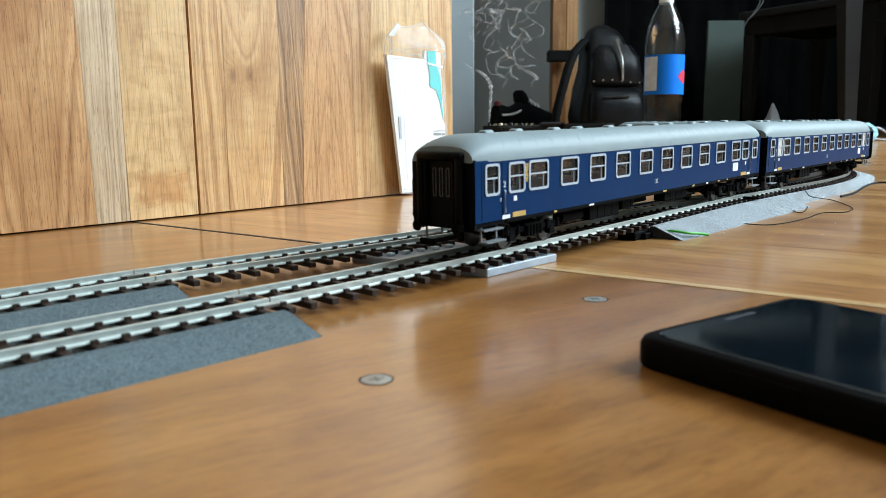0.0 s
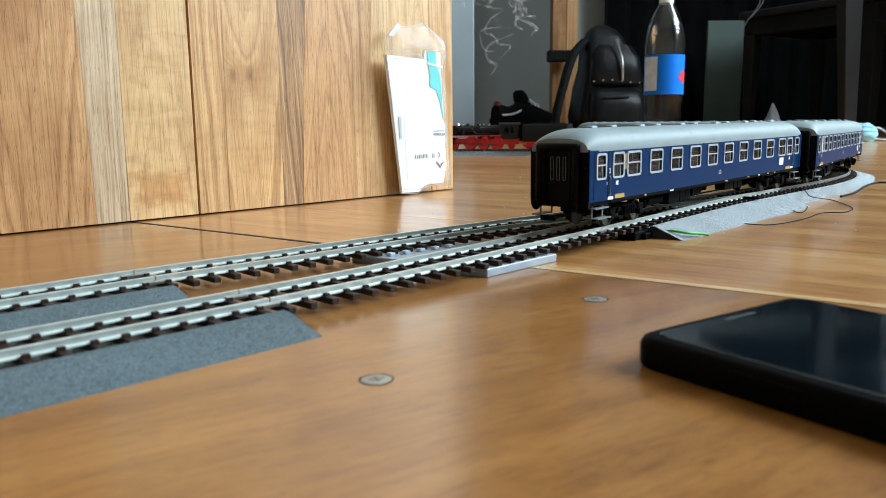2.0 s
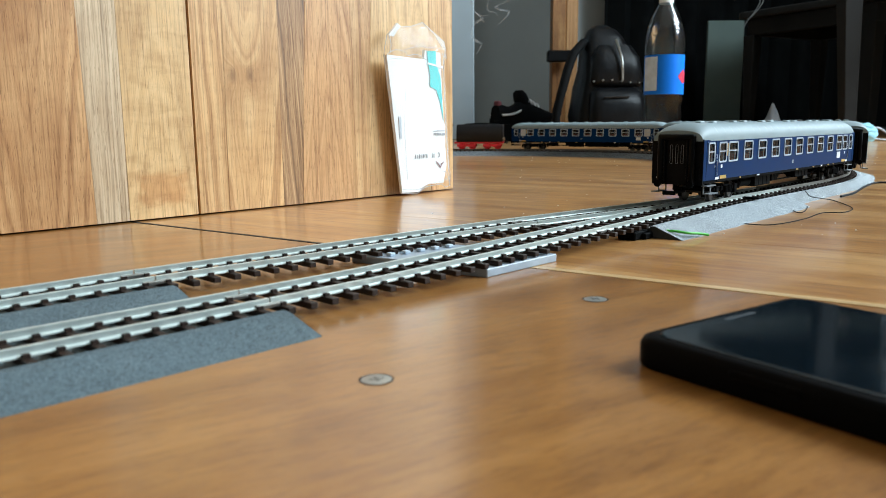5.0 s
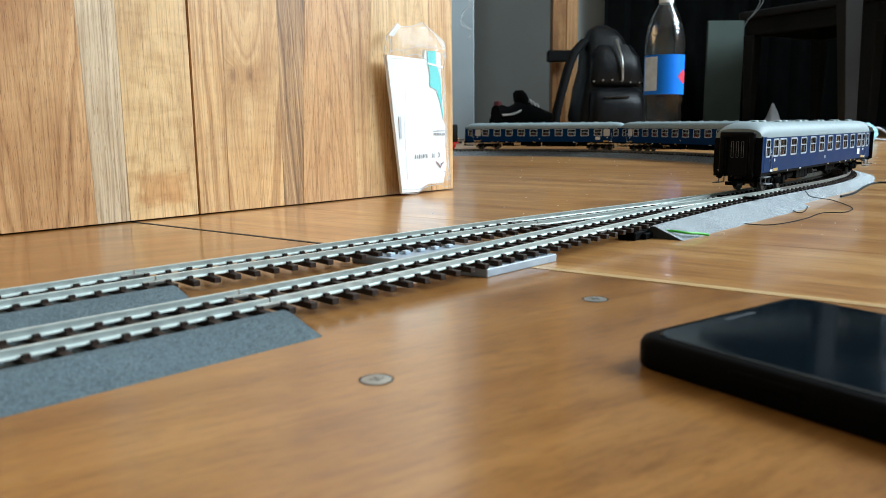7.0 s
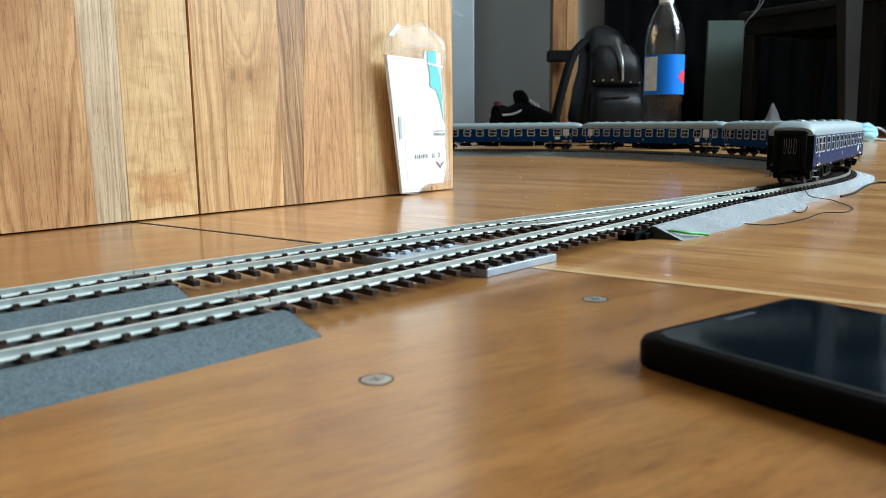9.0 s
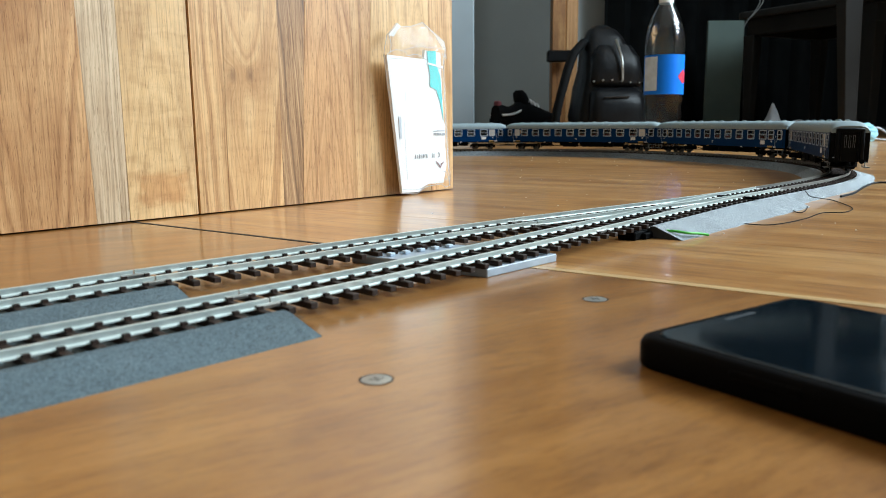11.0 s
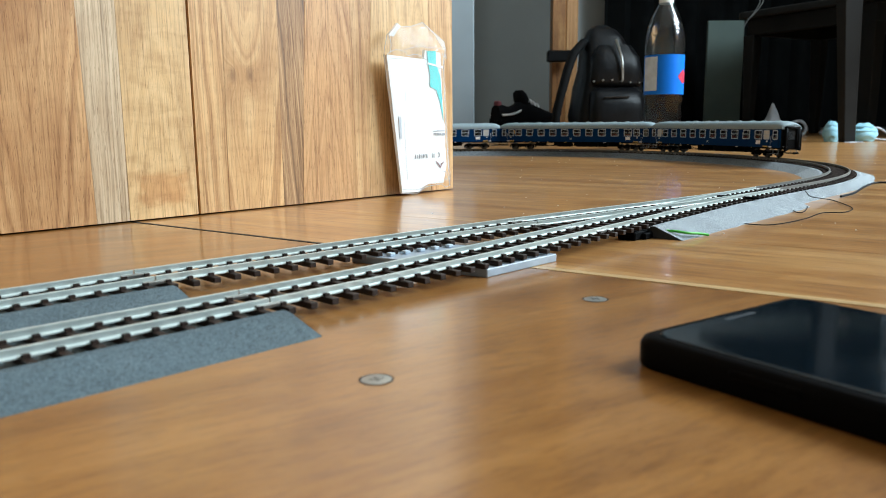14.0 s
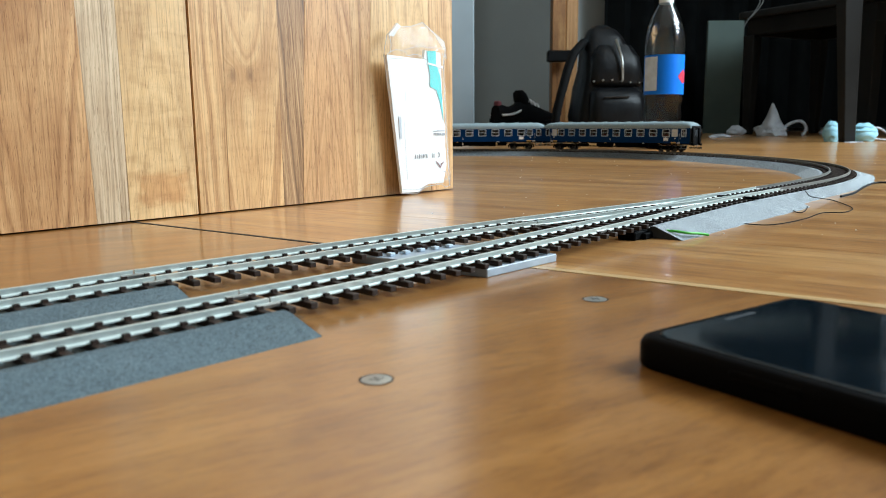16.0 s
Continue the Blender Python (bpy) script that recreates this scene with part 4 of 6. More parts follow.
def side_grid(sign):
    """A coach side with real window openings and wall thickness."""
    bm = bmesh.new()
    us = [0.0005]
    for c, w in WINS:
        us += [c - w / 2 + 0.0007, c + w / 2 - 0.0007]
    us.append(L - 0.0005)
    zs = [SILL, WB + 0.0007, WT - 0.0007, CANT]
    y0, y1 = sign * HALF, sign * (HALF - 0.0008)
    vs = {}

    def vert(i, j, k):
        if (i, j, k) not in vs:
            taper = 0.0
            vs[i, j, k] = bm.verts.new((us[i], (y0, y1)[k] - sign * taper, zs[j]))
        return vs[i, j, k]
    solid = {(i, j): not (i % 2 == 1 and j == 1) for i in range(len(us) - 1) for j in range(3)}
    for (i, j), s in solid.items():
        if not s:
            for a, b in (((i, j), (i + 1, j)), ((i + 1, j), (i + 1, j + 1)), ((i + 1, j + 1), (i, j + 1)), ((i, j + 1), (i, j))):
                bm.faces.new((vert(*a, 0), vert(*b, 0), vert(*b, 1), vert(*a, 1)))
            continue
        for k in (0, 1):
            bm.faces.new((vert(i, j, k), vert(i + 1, j, k), vert(i + 1, j + 1, k), vert(i, j + 1, k)))
    return bm


def frame_mesh(w, h, t, d, bar):
    """A rounded window frame ring in the x-z plane with a cross bar."""
    bm = bmesh.new()
    o, n = round_rect(w, h, 0.0016, 3), round_rect(w - 2 * t, h - 2 * t, 0.0010, 3)
    loft(bm, [[(x, 0, z) for x, z in n], [(x, -d, z) for x, z in n], [(x, -d, z) for x, z in o], [(x, 0, z) for x, z in o]], caps=False)
    if bar:
        box(bm, -w / 2 + t * 0.6, w / 2 - t * 0.6, -d * 0.8, 0.0, h * 0.02, h * 0.02 + 0.0007)
        box(bm, w / 2 - t - 0.0022, w / 2 - t - 0.0016, 0.0004, 0.0008, -h / 2 + t, h * 0.02)
    return mesh_of("window_frame", bm, SILVER)


def pane_mesh(w, h, material=GLASS):
    bm = bmesh.new()
    box(bm, -w / 2, w / 2, 0.0002, 0.0005, -h / 2, h / 2)
    return mesh_of("pane", bm, material)


FRAMES = {w: (frame_mesh(w, WT - WB, 0.0010, 0.0004, True), pane_mesh(w - 0.0014, WT - WB - 0.0014)) for w in {w for _, w in WINS}}


FROST_PANE = pane_mesh(0.0112 - 0.0014, WT - WB - 0.0014, FROSTED)


def digit_mesh(text, size):
    """A painted character as a thin mesh."""
    cu = bpy.data.curves.new("digit", "FONT")
    cu.body, cu.size, cu.extrude, cu.align_x = text, size, 0.00006, "CENTER"
    ob = bpy.data.objects.new("digit", cu)
    me = bpy.data.meshes.new_from_object(ob)
    bpy.data.objects.remove(ob)
    me.materials.clear()
    me.materials.append(PRINT_WHITE)
    return me


DIGIT = digit_mesh("2", 0.0034)


def roof_ring(u):
    """Roof section; the ends curve down."""
    e = min(u, L - u)
    k = 1.0 if e > 0.016 else math.sqrt(max(0.0, 1 - ((0.016 - e) / 0.0185) ** 2))
    top = CANT + (ROOF_TOP - CANT) * (0.12 + 0.88 * k)
    half = HALF + 0.0002 - (0.0022 * (1 - k))
    pts = []
    for i in range(17):
        a = math.pi * i / 16
        c, s = math.cos(a), math.sin(a)
        pts.append((u, half * math.copysign(abs(c) ** 0.72, c), CANT + (top - CANT) * s ** 0.85))
    return pts + [(u, -half, CANT - 0.0006), (u, half, CANT - 0.0006)][::1]


def wheel_profile(r):
    return [(0.0006, -0.0004), (r * 0.95, -0.0004), (r * 1.10, 0.0), (r * 1.10, 0.0006), (r, 0.0009), (r * 0.985, 0.0026), (r * 0.86, 0.0027), (r * 0.80, 0.0019), (r * 0.30, 0.0019), (r * 0.26, 0.0030), (0.0006, 0.0030)]


def wheelset_mesh(name, r, n=20, mats=WHEEL_STEEL):
    bm = bmesh.new()
    for sgn in (-1, 1):
        rings = []
        for rad, w in wheel_profile(r):
            y = sgn * (0.00715 + w)
            rings.append([(rad * math.cos(2 * math.pi * i / n), y, rad * math.sin(2 * math.pi * i / n)) for i in range(n)])
        loft(bm, rings)
    cyl(bm, (0, -0.0118, 0), (0, 0.0118, 0), 0.0008, n=8)
    return mesh_of(name, bm, mats, 35)


WHEELSET = wheelset_mesh("wheelset", 0.0054)


def bogie(parent, u):
    """Two-axle bogie: frame with axle boxes and springs, and two wheelsets."""
    bm = bmesh.new()
    for s in (-1, 1):
        y = s * 0.0124
        box(bm, -0.0205, 0.0205, y - 0.0009, y + 0.0009, 0.0066, 0.0088, 0.0003)
        box(bm, -0.0060, 0.0060, y - 0.0012, y + 0.0014, 0.0045, 0.0098, 0.0003)
        for a in (-0.0144, 0.0144):
            box(bm, a - 0.0020, a + 0.0020, y - 0.0010, y + 0.0020, 0.0036, 0.0076, 0.0004)
            for d in (-0.0038, 0.0038):
                cyl(bm, (a + d, y + s * 0.0008, 0.0062), (a + d, y + s * 0.0008, 0.0100), 0.0010, n=8)
        for a in (-0.0046, -0.0023, 0, 0.0023, 0.0046):
            cyl(bm, (a, y + s * 0.0016, 0.0050), (a, y + s * 0.0016, 0.0092), 0.0009, n=8)
        for a in (-0.0222, 0.0222, -0.0066, 0.0066):
            box(bm, a - 0.0007, a + 0.0007, s * 0.0075 - 0.001, s * 0.0075 + 0.001, 0.0028, 0.0075)
        box(bm, -0.016, -0.010, y + s * 0.001 - 0.0003, y + s * 0.001 + 0.0003, 0.0088, 0.0094)
        box(bm, 0.010, 0.016, y + s * 0.001 - 0.0003, y + s * 0.001 + 0.0003, 0.0088, 0.0094)
    box(bm, -0.0045, 0.0045, -0.0124, 0.0124, 0.0062, 0.0098, 0.0004)
    for a in (-0.0205, 0.0205):
        box(bm, a - 0.0007, a + 0.0007, -0.0124, 0.0124, 0.0066, 0.0082)
    b = part("bogie", bm, UNDER_BLACK, parent, "black bogie with axle boxes and springs", smooth=35, m=pose(u, 0, 0))
    for a in (-0.0144, 0.0144):
        share("wheelset", WHEELSET, b, pose(a, 0, 0.0054), "dark steel wheelset")
    return b


def coach(m, curtained=1):
    c = empty("passenger_coach", m, "dark blue model passenger coach with grey roof and silver window frames", "train coach", "train coaches")
    for s in (1, -1):
        side = part("side_wall", side_grid(s), COACH_BLUE, c, "glossy dark blue side")
        for cu, w in WINS:
            fr, pa = FRAMES[w]
            mm = pose(cu, s * HALF, (WB + WT) / 2, 0, 0, 0 if s < 0 else 180)
            share("window_frame", fr, side, mm)
            if s == curtained and w == 0.0112:
                pa = FROST_PANE
            share("pane", pa, side, mm)
        # doors: grooves, handrails, handle
        for u0, near in ((0.0, 1), (L, -1)):
            for du in (0.0045, 0.0172):
                bm = bmesh.new()
                box(bm, -0.00012, 0.00012, -0.00012, 0.00012, SILL + 0.0008, CANT - 0.0006)
                part("door_groove", bm, COACH_BLACK, side, m=pose(u0 + near * du, s * HALF, 0))
            bm = bmesh.new()
            uu = u0 + near * 0.0186
            y = s * (HALF + 0.0006)
            tube(bm, [(uu, s * HALF, 0.0165), (uu, y, 0.0170), (uu, y, 0.0250), (uu, s * HALF, 0.0255)], 0.00035, 6)
            part("handrail", bm, HANDRAIL, side, "silver door handrail")
            bm = bmesh.new()
            uu = u0 + near * 0.0163
            box(bm, uu - 0.0005, uu + 0.0005, s * HALF - 0.0002, s * HALF + 0.0006, 0.0212, 0.0228, 0.0002)
            part("door_handle", bm, HANDRAIL, side)
            bm = bmesh.new()
            box(bm, u0 + near * 0.0258 - 0.0011, u0 + near * 0.0258 + 0.0011, s * HALF - 0.0002, s * HALF + 0.00015, 0.0208, 0.0228)
            part("class_plate", bm, PRINT_WHITE, side, "small white plate")
            # sill plates by the door
            bm = bmesh.new()
            box(bm, u0 + near * 0.020 - 0.0028, u0 + near * 0.020 + 0.0022, s * HALF - 0.0002, s * HALF + 0.0002, SILL + 0.0001, SILL + 0.0016)
            part("print_bar", bm, PRINT_WHITE, side)
            bm = bmesh.new()
            box(bm, u0 + near * 0.0285 - 0.0045, u0 + near * 0.0285 + 0.0045, s * HALF - 0.0002, s * HALF + 0.0002, SILL + 0.0002, SILL + 0.0022)
            part("print_bar", bm, PRINT_GOLD, side)
            share("class_number", DIGIT, side, pose(u0 + near * 0.0188, s * (HALF + 0.00005), 0.0268, 90, 0, 0 if s < 0 else 180), "white class number")
        # destination board under the last window, gold board beside the first
        far = L - 0.0425
        bm = bmesh.new()
        prism(bm, round_rect(0.0084, 0.0050, 0.0006, 2), -0.0002, 0.0002)
        part("destination_board", bm, PRINT_WHITE, side, "white destination board with grey print", m=pose(far if s < 0 else L - far, s * HALF, 0.0204, 90, 0, 0))
        bm = bmesh.new()
        for k in range(7):
            w = 0.0012 + 0.0006 * (k % 3)
            z = 0.0278 + 0.0011 * k
            box(bm, -w / 2, w / 2 + (0.0014 if k == 6 else 0), -0.00015, 0.00015, z, z + 0.0009)
        part("print_bar", bm, PRINT_GOLD, side, m=pose(0.0338 if s < 0 else L - 0.0338, s * HALF, 0))
        # operator mark as plain bars, small lettering
        bm = bmesh.new()
        for du in (-0.0009, 0.0009):
            box(bm, du - 0.0007, du + 0.0007, -0.00012, 0.00012, 0.0184, 0.0186)
            box(bm, du - 0.0007, du + 0.0007, -0.00012, 0.00012, 0.0204, 0.0206)
            box(bm, du - 0.0007, du - 0.0005, -0.00012, 0.00012, 0.0186, 0.0204)
            box(bm, du + 0.0005, du + 0.0007, -0.00012, 0.00012, 0.0186, 0.0204)
        part("mark", bm, PRINT_WHITE, side, m=pose(0.150, s * HALF, 0))
        for uu, w, mt in ((0.055, 0.002, PRINT_GOLD), (0.085, 0.004, PRINT_WHITE), (0.160, 0.004, PRINT_GOLD), (0.196, 0.003, PRINT_GOLD), (0.215, 0.003, PRINT_WHITE), (0.232, 0.003, PRINT_GOLD), (0.245, 0.002, PRINT_GOLD)):
            bm = bmesh.new()
            box(bm, uu - w / 2, uu + w / 2, s * HALF - 0.0003, s * HALF + 0.0003, SILL - 0.0010, SILL - 0.0002)
            part("print_bar", bm, mt, side)
        # steps
        for u0, near in ((0.0, 1), (L, -1)):
            bm = bmesh.new()
            for z, d in ((0.0106, 0.0002), (0.0060, 0.0016)):
                box(bm, u0 + near * 0.011 - 0.0062, u0 + near * 0.011 + 0.0062, s * (HALF - 0.0012) + (d if s > 0 else -d) - 0.0018, s * (HALF - 0.0012) + (d if s > 0 else -d) + 0.0018, z, z + 0.0006)
            for du in (0.0062, 0.0158):
                box(bm, u0 + near * du - 0.0004, u0 + near * du + 0.0004, s * (HALF - 0.002) - 0.0003, s * (HALF - 0.002) + 0.0003, 0.0060, SILL)
            part("step", bm, STEP_GREY, c, "grey boarding steps")
    # roof
    bm = bmesh.new()
    us = [0.0, 0.0008, 0.002, 0.004, 0.0065, 0.0095, 0.013, 0.0165] + [0.0165 + (L - 0.033) * k / 12 for k in range(1, 12)]
    us += [L - u for u in (0.0165, 0.013, 0.0095, 0.0065, 0.004, 0.002, 0.0008, 0.0)]
    loft(bm, [roof_ring(u) for u in us])
    roof = part("roof", bm, COACH_ROOF, c, "light grey curved roof", smooth=40)
    for k in range(11):
        bm = bmesh.new()
        loft(bm, [[(x, y, z) for x, y in round_rect(0.0072 * q, 0.0042 * q, 0.0015 * q, 3)] for q, z in ((1, -0.0006), (0.95, 0.0006), (0.7, 0.0011))])
        part("roof_vent", bm, COACH_ROOF, roof, smooth=50, m=pose(0.026 + 0.0248 * k, 0.0015 if k % 2 else -0.0015, ROOF_TOP))
    for k in range(24):
        bm = bmesh.new()
        u = 0.02 + 0.0113 * k
        pts = roof_ring(u)[:17]
        tube(bm, pts[2:5], 0.00006, 4)
        part("roof_seam", bm, ROOF_SEAM, roof)
        bm = bmesh.new()
        tube(bm, pts[12:15], 0.00006, 4)
        part("roof_seam", bm, ROOF_SEAM, roof)
    # underframe, interior
    bm = bmesh.new()
    box(bm, 0.001, L - 0.001, -HALF + 0.0006, HALF - 0.0006, 0.0122, SILL + 0.0006)
    for s in (-1, 1):
        box(bm, 0.020, L - 0.020, s * (HALF - 0.0002) - 0.0003, s * (HALF - 0.0002) + 0.0003, SILL - 0.0012, SILL)
    part("underframe", bm, UNDER_BLACK, c)
    for u0, u1, v0, v1, z0 in ((0.090, 0.118, -0.0125, -0.004, 0.0052), (0.122, 0.134, -0.012, -0.006, 0.0070), (0.152, 0.178, 0.003, 0.0125, 0.0055), (0.168, 0.196, -0.0125, -0.006, 0.0068), (0.100, 0.140, 0.006, 0.0125, 0.0058), (0.140, 0.150, -0.0035, 0.0035, 0.0075)):
        bm = bmesh.new()
        box(bm, u0, u1, v0, v1, z0, 0.0123, 0.0005)
        for k in range(1, 4):
            x = u0 + (u1 - u0) * k / 4
            box(bm, x - 0.0002, x + 0.0002, v0 - 0.0002, v1 + 0.0002, z0 + 0.0004, 0.0122)
        part("equipment_box", bm, UNDER_BLACK, c)
    bm = bmesh.new()
    cyl(bm, (0.070, -0.008, 0.0088), (0.087, -0.008, 0.0088), 0.0030, n=14)
    part("air_tank", bm, UNDER_BLACK, c, smooth=40)
    bm = bmesh.new()
    cyl(bm, (0.205, 0.006, 0.0088), (0.226, 0.006, 0.0088), 0.0030, n=14)
    part("air_tank", bm, UNDER_BLACK, c, smooth=40)
    bm = bmesh.new()
    for y in (-0.009, 0.009):
        tube(bm, [(0.068, y, 0.0105), (0.090, y, 0.0070), (0.21, y, 0.0070), (0.232, y, 0.0105)], 0.0005, 6)
    part("brake_rod", bm, UNDER_BLACK, c)
    bm = bmesh.new()
    box(bm, 0.002, L - 0.002, -0.0150, 0.0150, SILL + 0.0006, SILL + 0.0016)
    box(bm, 0.034, L - 0.034, 0.0045, 0.0052, SILL + 0.0016, WB + 0.0010)
    box(bm, 0.034, L - 0.034, 0.0045, 0.0052, 0.0292, 0.0298)
    part("interior_floor", bm, PARTITION, c)
    for i in range(11):
        u = 0.0303 + 0.0239 * i
        bm = bmesh.new()
        box(bm, u - 0.0003, u + 0.0003, -0.0150, 0.0045, SILL + 0.0016, 0.0262)
        box(bm, u - 0.0004, u + 0.0004, 0.0036, 0.0045, 0.0262, CANT - 0.0005)
        box(bm, u - 0.0004, u + 0.0004, -0.0150, -0.0138, 0.0262, CANT - 0.0005)
        part("partition", bm, PARTITION, c)
        for d in (-1, 1):
            if 0.02 < u + d * 0.012 < L - 0.02:
                bm = bmesh.new()
                x0, x1 = sorted((u + d * 0.0006, u + d * 0.0022))
                box(bm, x0, x1, -0.0148, 0.004, SILL + 0.0060, 0.0272, 0.0004)
                x0, x1 = sorted((u + d * 0.0006, u + d * 0.0072))
                box(bm, x0, x1, -0.0148, 0.004, SILL + 0.0016, SILL + 0.0064, 0.0004)
                part("seat", bm, SEAT_RED, c)
    # ends with gangway
    for u0, near in ((0.0, 1), (L, -1)):
        bm = bmesh.new()

        def bx(a, b, y0, y1, z0, z1, bev=0.0):
            x0, x1 = sorted((u0 + near * a, u0 + near * b))
            box(bm, x0, x1, y0, y1, z0, z1, bev)
        bx(0.0004, 0.0016, -HALF + 0.0003, HALF - 0.0003, 0.0115, CANT + 0.0004)
        bx(0.0012, 0.0020, -HALF + 0.0030, HALF - 0.0030, CANT, CANT + 0.0040)
        end = part("end_wall", bm, COACH_BLACK, c, "black coach end")
        bm = bmesh.new()
        for y in (-0.0098, 0.0098):
            bx(-0.0028, 0.0006, y - 0.0018, y + 0.0018, 0.0118, 0.0395, 0.0009)
        bx(-0.0028, 0.0006, -0.0116, 0.0116, 0.0378, 0.0412, 0.0009)
        for y in (-0.0072, 0.0072):
            bx(-0.0022, 0.0006, y - 0.0006, y + 0.0006, 0.0122, 0.0380, 0.0003)
        part("gangway_bellows", bm, COACH_BLACK, end, "black rubber gangway bellows", smooth=50)
        bm = bmesh.new()
        bx(-0.0004, 0.0006, -0.0080, 0.0080, 0.0125, 0.0378)
        door = part("gangway_door", bm, COACH_BLACK, end)
        for y in (-0.0034, 0.0, 0.0034):
            bm = bmesh.new()
            o, n = round_rect(0.0017, 0.0112, 0.0007, 3), round_rect(0.0013, 0.0108, 0.0005, 3)
            x = u0 - near * 0.0004
            loft(bm, [[(x + near * 0.0002, y + a, 0.0295 + b) for a, b in n], [(x - near * 0.0002, y + a, 0.0295 + b) for a, b in n], [(x - near * 0.0002, y + a, 0.0295 + b) for a, b in o], [(x + near * 0.0002, y + a, 0.0295 + b) for a, b in o]], caps=False)
            part("window_slot", bm, STEP_GREY, door, "narrow silver-edged window")
        for y in (-0.0102, 0.0102):
            bm = bmesh.new()
            cyl(bm, (u0 + near * 0.0008, y, 0.0122), (u0 - near * 0.0036, y, 0.0122), 0.0012, n=12)
            cyl(bm, (u0 - near * 0.0036, y, 0.0122), (u0 - near * 0.0043, y, 0.0122), 0.0023, 0.0021, 16)
            part("buffer", bm, UNDER_BLACK, end, smooth=40)
            bm = bmesh.new()
            yy = y * 1.45
            tube(bm, [(u0 + near * 0.0004, yy, 0.0150), (u0 - near * 0.0010, yy, 0.0155), (u0 - near * 0.0010, yy, 0.0300), (u0 + near * 0.0004, yy, 0.0305)], 0.0003, 6)
            part("grab_rail", bm, UNDER_BLACK, end)
        bm = bmesh.new()
        bx(-0.0085, 0.010, -0.0012, 0.0012, 0.0062, 0.0078, 0.0003)
        bx(-0.0095, -0.0078, -0.0040, 0.0040, 0.0060, 0.0085, 0.0004)
        part("coupler", bm, UNDER_BLACK, end)
        bm = bmesh.new()
        bx(0.0002, 0.0008, 0.0115, 0.0130, 0.0150, 0.0158)
        part("lamp_bracket", bm, PRINT_WHITE, end)
    for u in PIVOTS:
        bogie(c, u)
    return c


def tender():
    t = empty("tender", None, "black model locomotive tender with bright red frame", "train tender")
    T = 0.095
    bm = bmesh.new()
    prof = [(-0.0150, 0.0135), (0.0150, 0.0135), (0.0160, 0.0150), (0.0160, 0.0405), (0.0115, 0.0460), (-0.0115, 0.0460), (-0.0160, 0.0405), (-0.0160, 0.0150)]
    loft(bm, [[(u, y, z) for y, z in prof] for u in (0.003, 0.090)])
    bmesh.ops.bevel(bm, geom=bm.edges[:], offset=0.0008, segments=2, affect="EDGES")
    part("tank", bm, LOCO_BLACK, t, smooth=40)
    bm = bmesh.new()
    loft(bm, [[(u, y, z) for y, z in ((-0.009, 0.0455), (0.009, 0.0455), (0.006, 0.0455 + k), (-0.006, 0.0455 + k))] for u, k in ((0.012, 0.001), (0.04, 0.0035), (0.075, 0.002))])
    part("coal", bm, UNDER_BLACK, t)
    bm = bmesh.new()
    box(bm, 0.001, 0.094, -0.0145, 0.0145, 0.0105, 0.0136, 0.0003)
    for s in (-1, 1):
        box(bm, 0.006, 0.040, s * 0.0128 - 0.0012, s * 0.0128 + 0.0012, 0.0045, 0.0092, 0.0004)
        box(bm, 0.054, 0.089, s * 0.0128 - 0.0012, s * 0.0128 + 0.0012, 0.0045, 0.0092, 0.0004)
    part("frame", bm, LOCO_RED, t, "bright red frame")
    for u in (0.013, 0.033, 0.061, 0.081):
        share("wheelset", LOCO_WHEEL["small"], t, pose(u, 0, 0.0057))
    for y in (-0.0102, 0.0102):
        bm = bmesh.new()
        cyl(bm, (0.002, y, 0.0122), (-0.0035, y, 0.0122), 0.0013, n=10)
        cyl(bm, (-0.0035, y, 0.0122), (-0.0043, y, 0.0122), 0.0027, n=14)
        part("buffer", bm, LOCO_BLACK, t, smooth=40)
        bm = bmesh.new()
        cyl(bm, (0.003, y, 0.0185), (0.0005, y, 0.0185), 0.0024, 0.0027, 14)
        part("lamp", bm, BRASS, t, smooth=40)
    return t


LOCO_WHEEL = {"small": wheelset_mesh("wheelset", 0.0057, 20, LOCO_RED), "driver": wheelset_mesh("driver_wheelset", 0.0112, 28, LOCO_RED)}


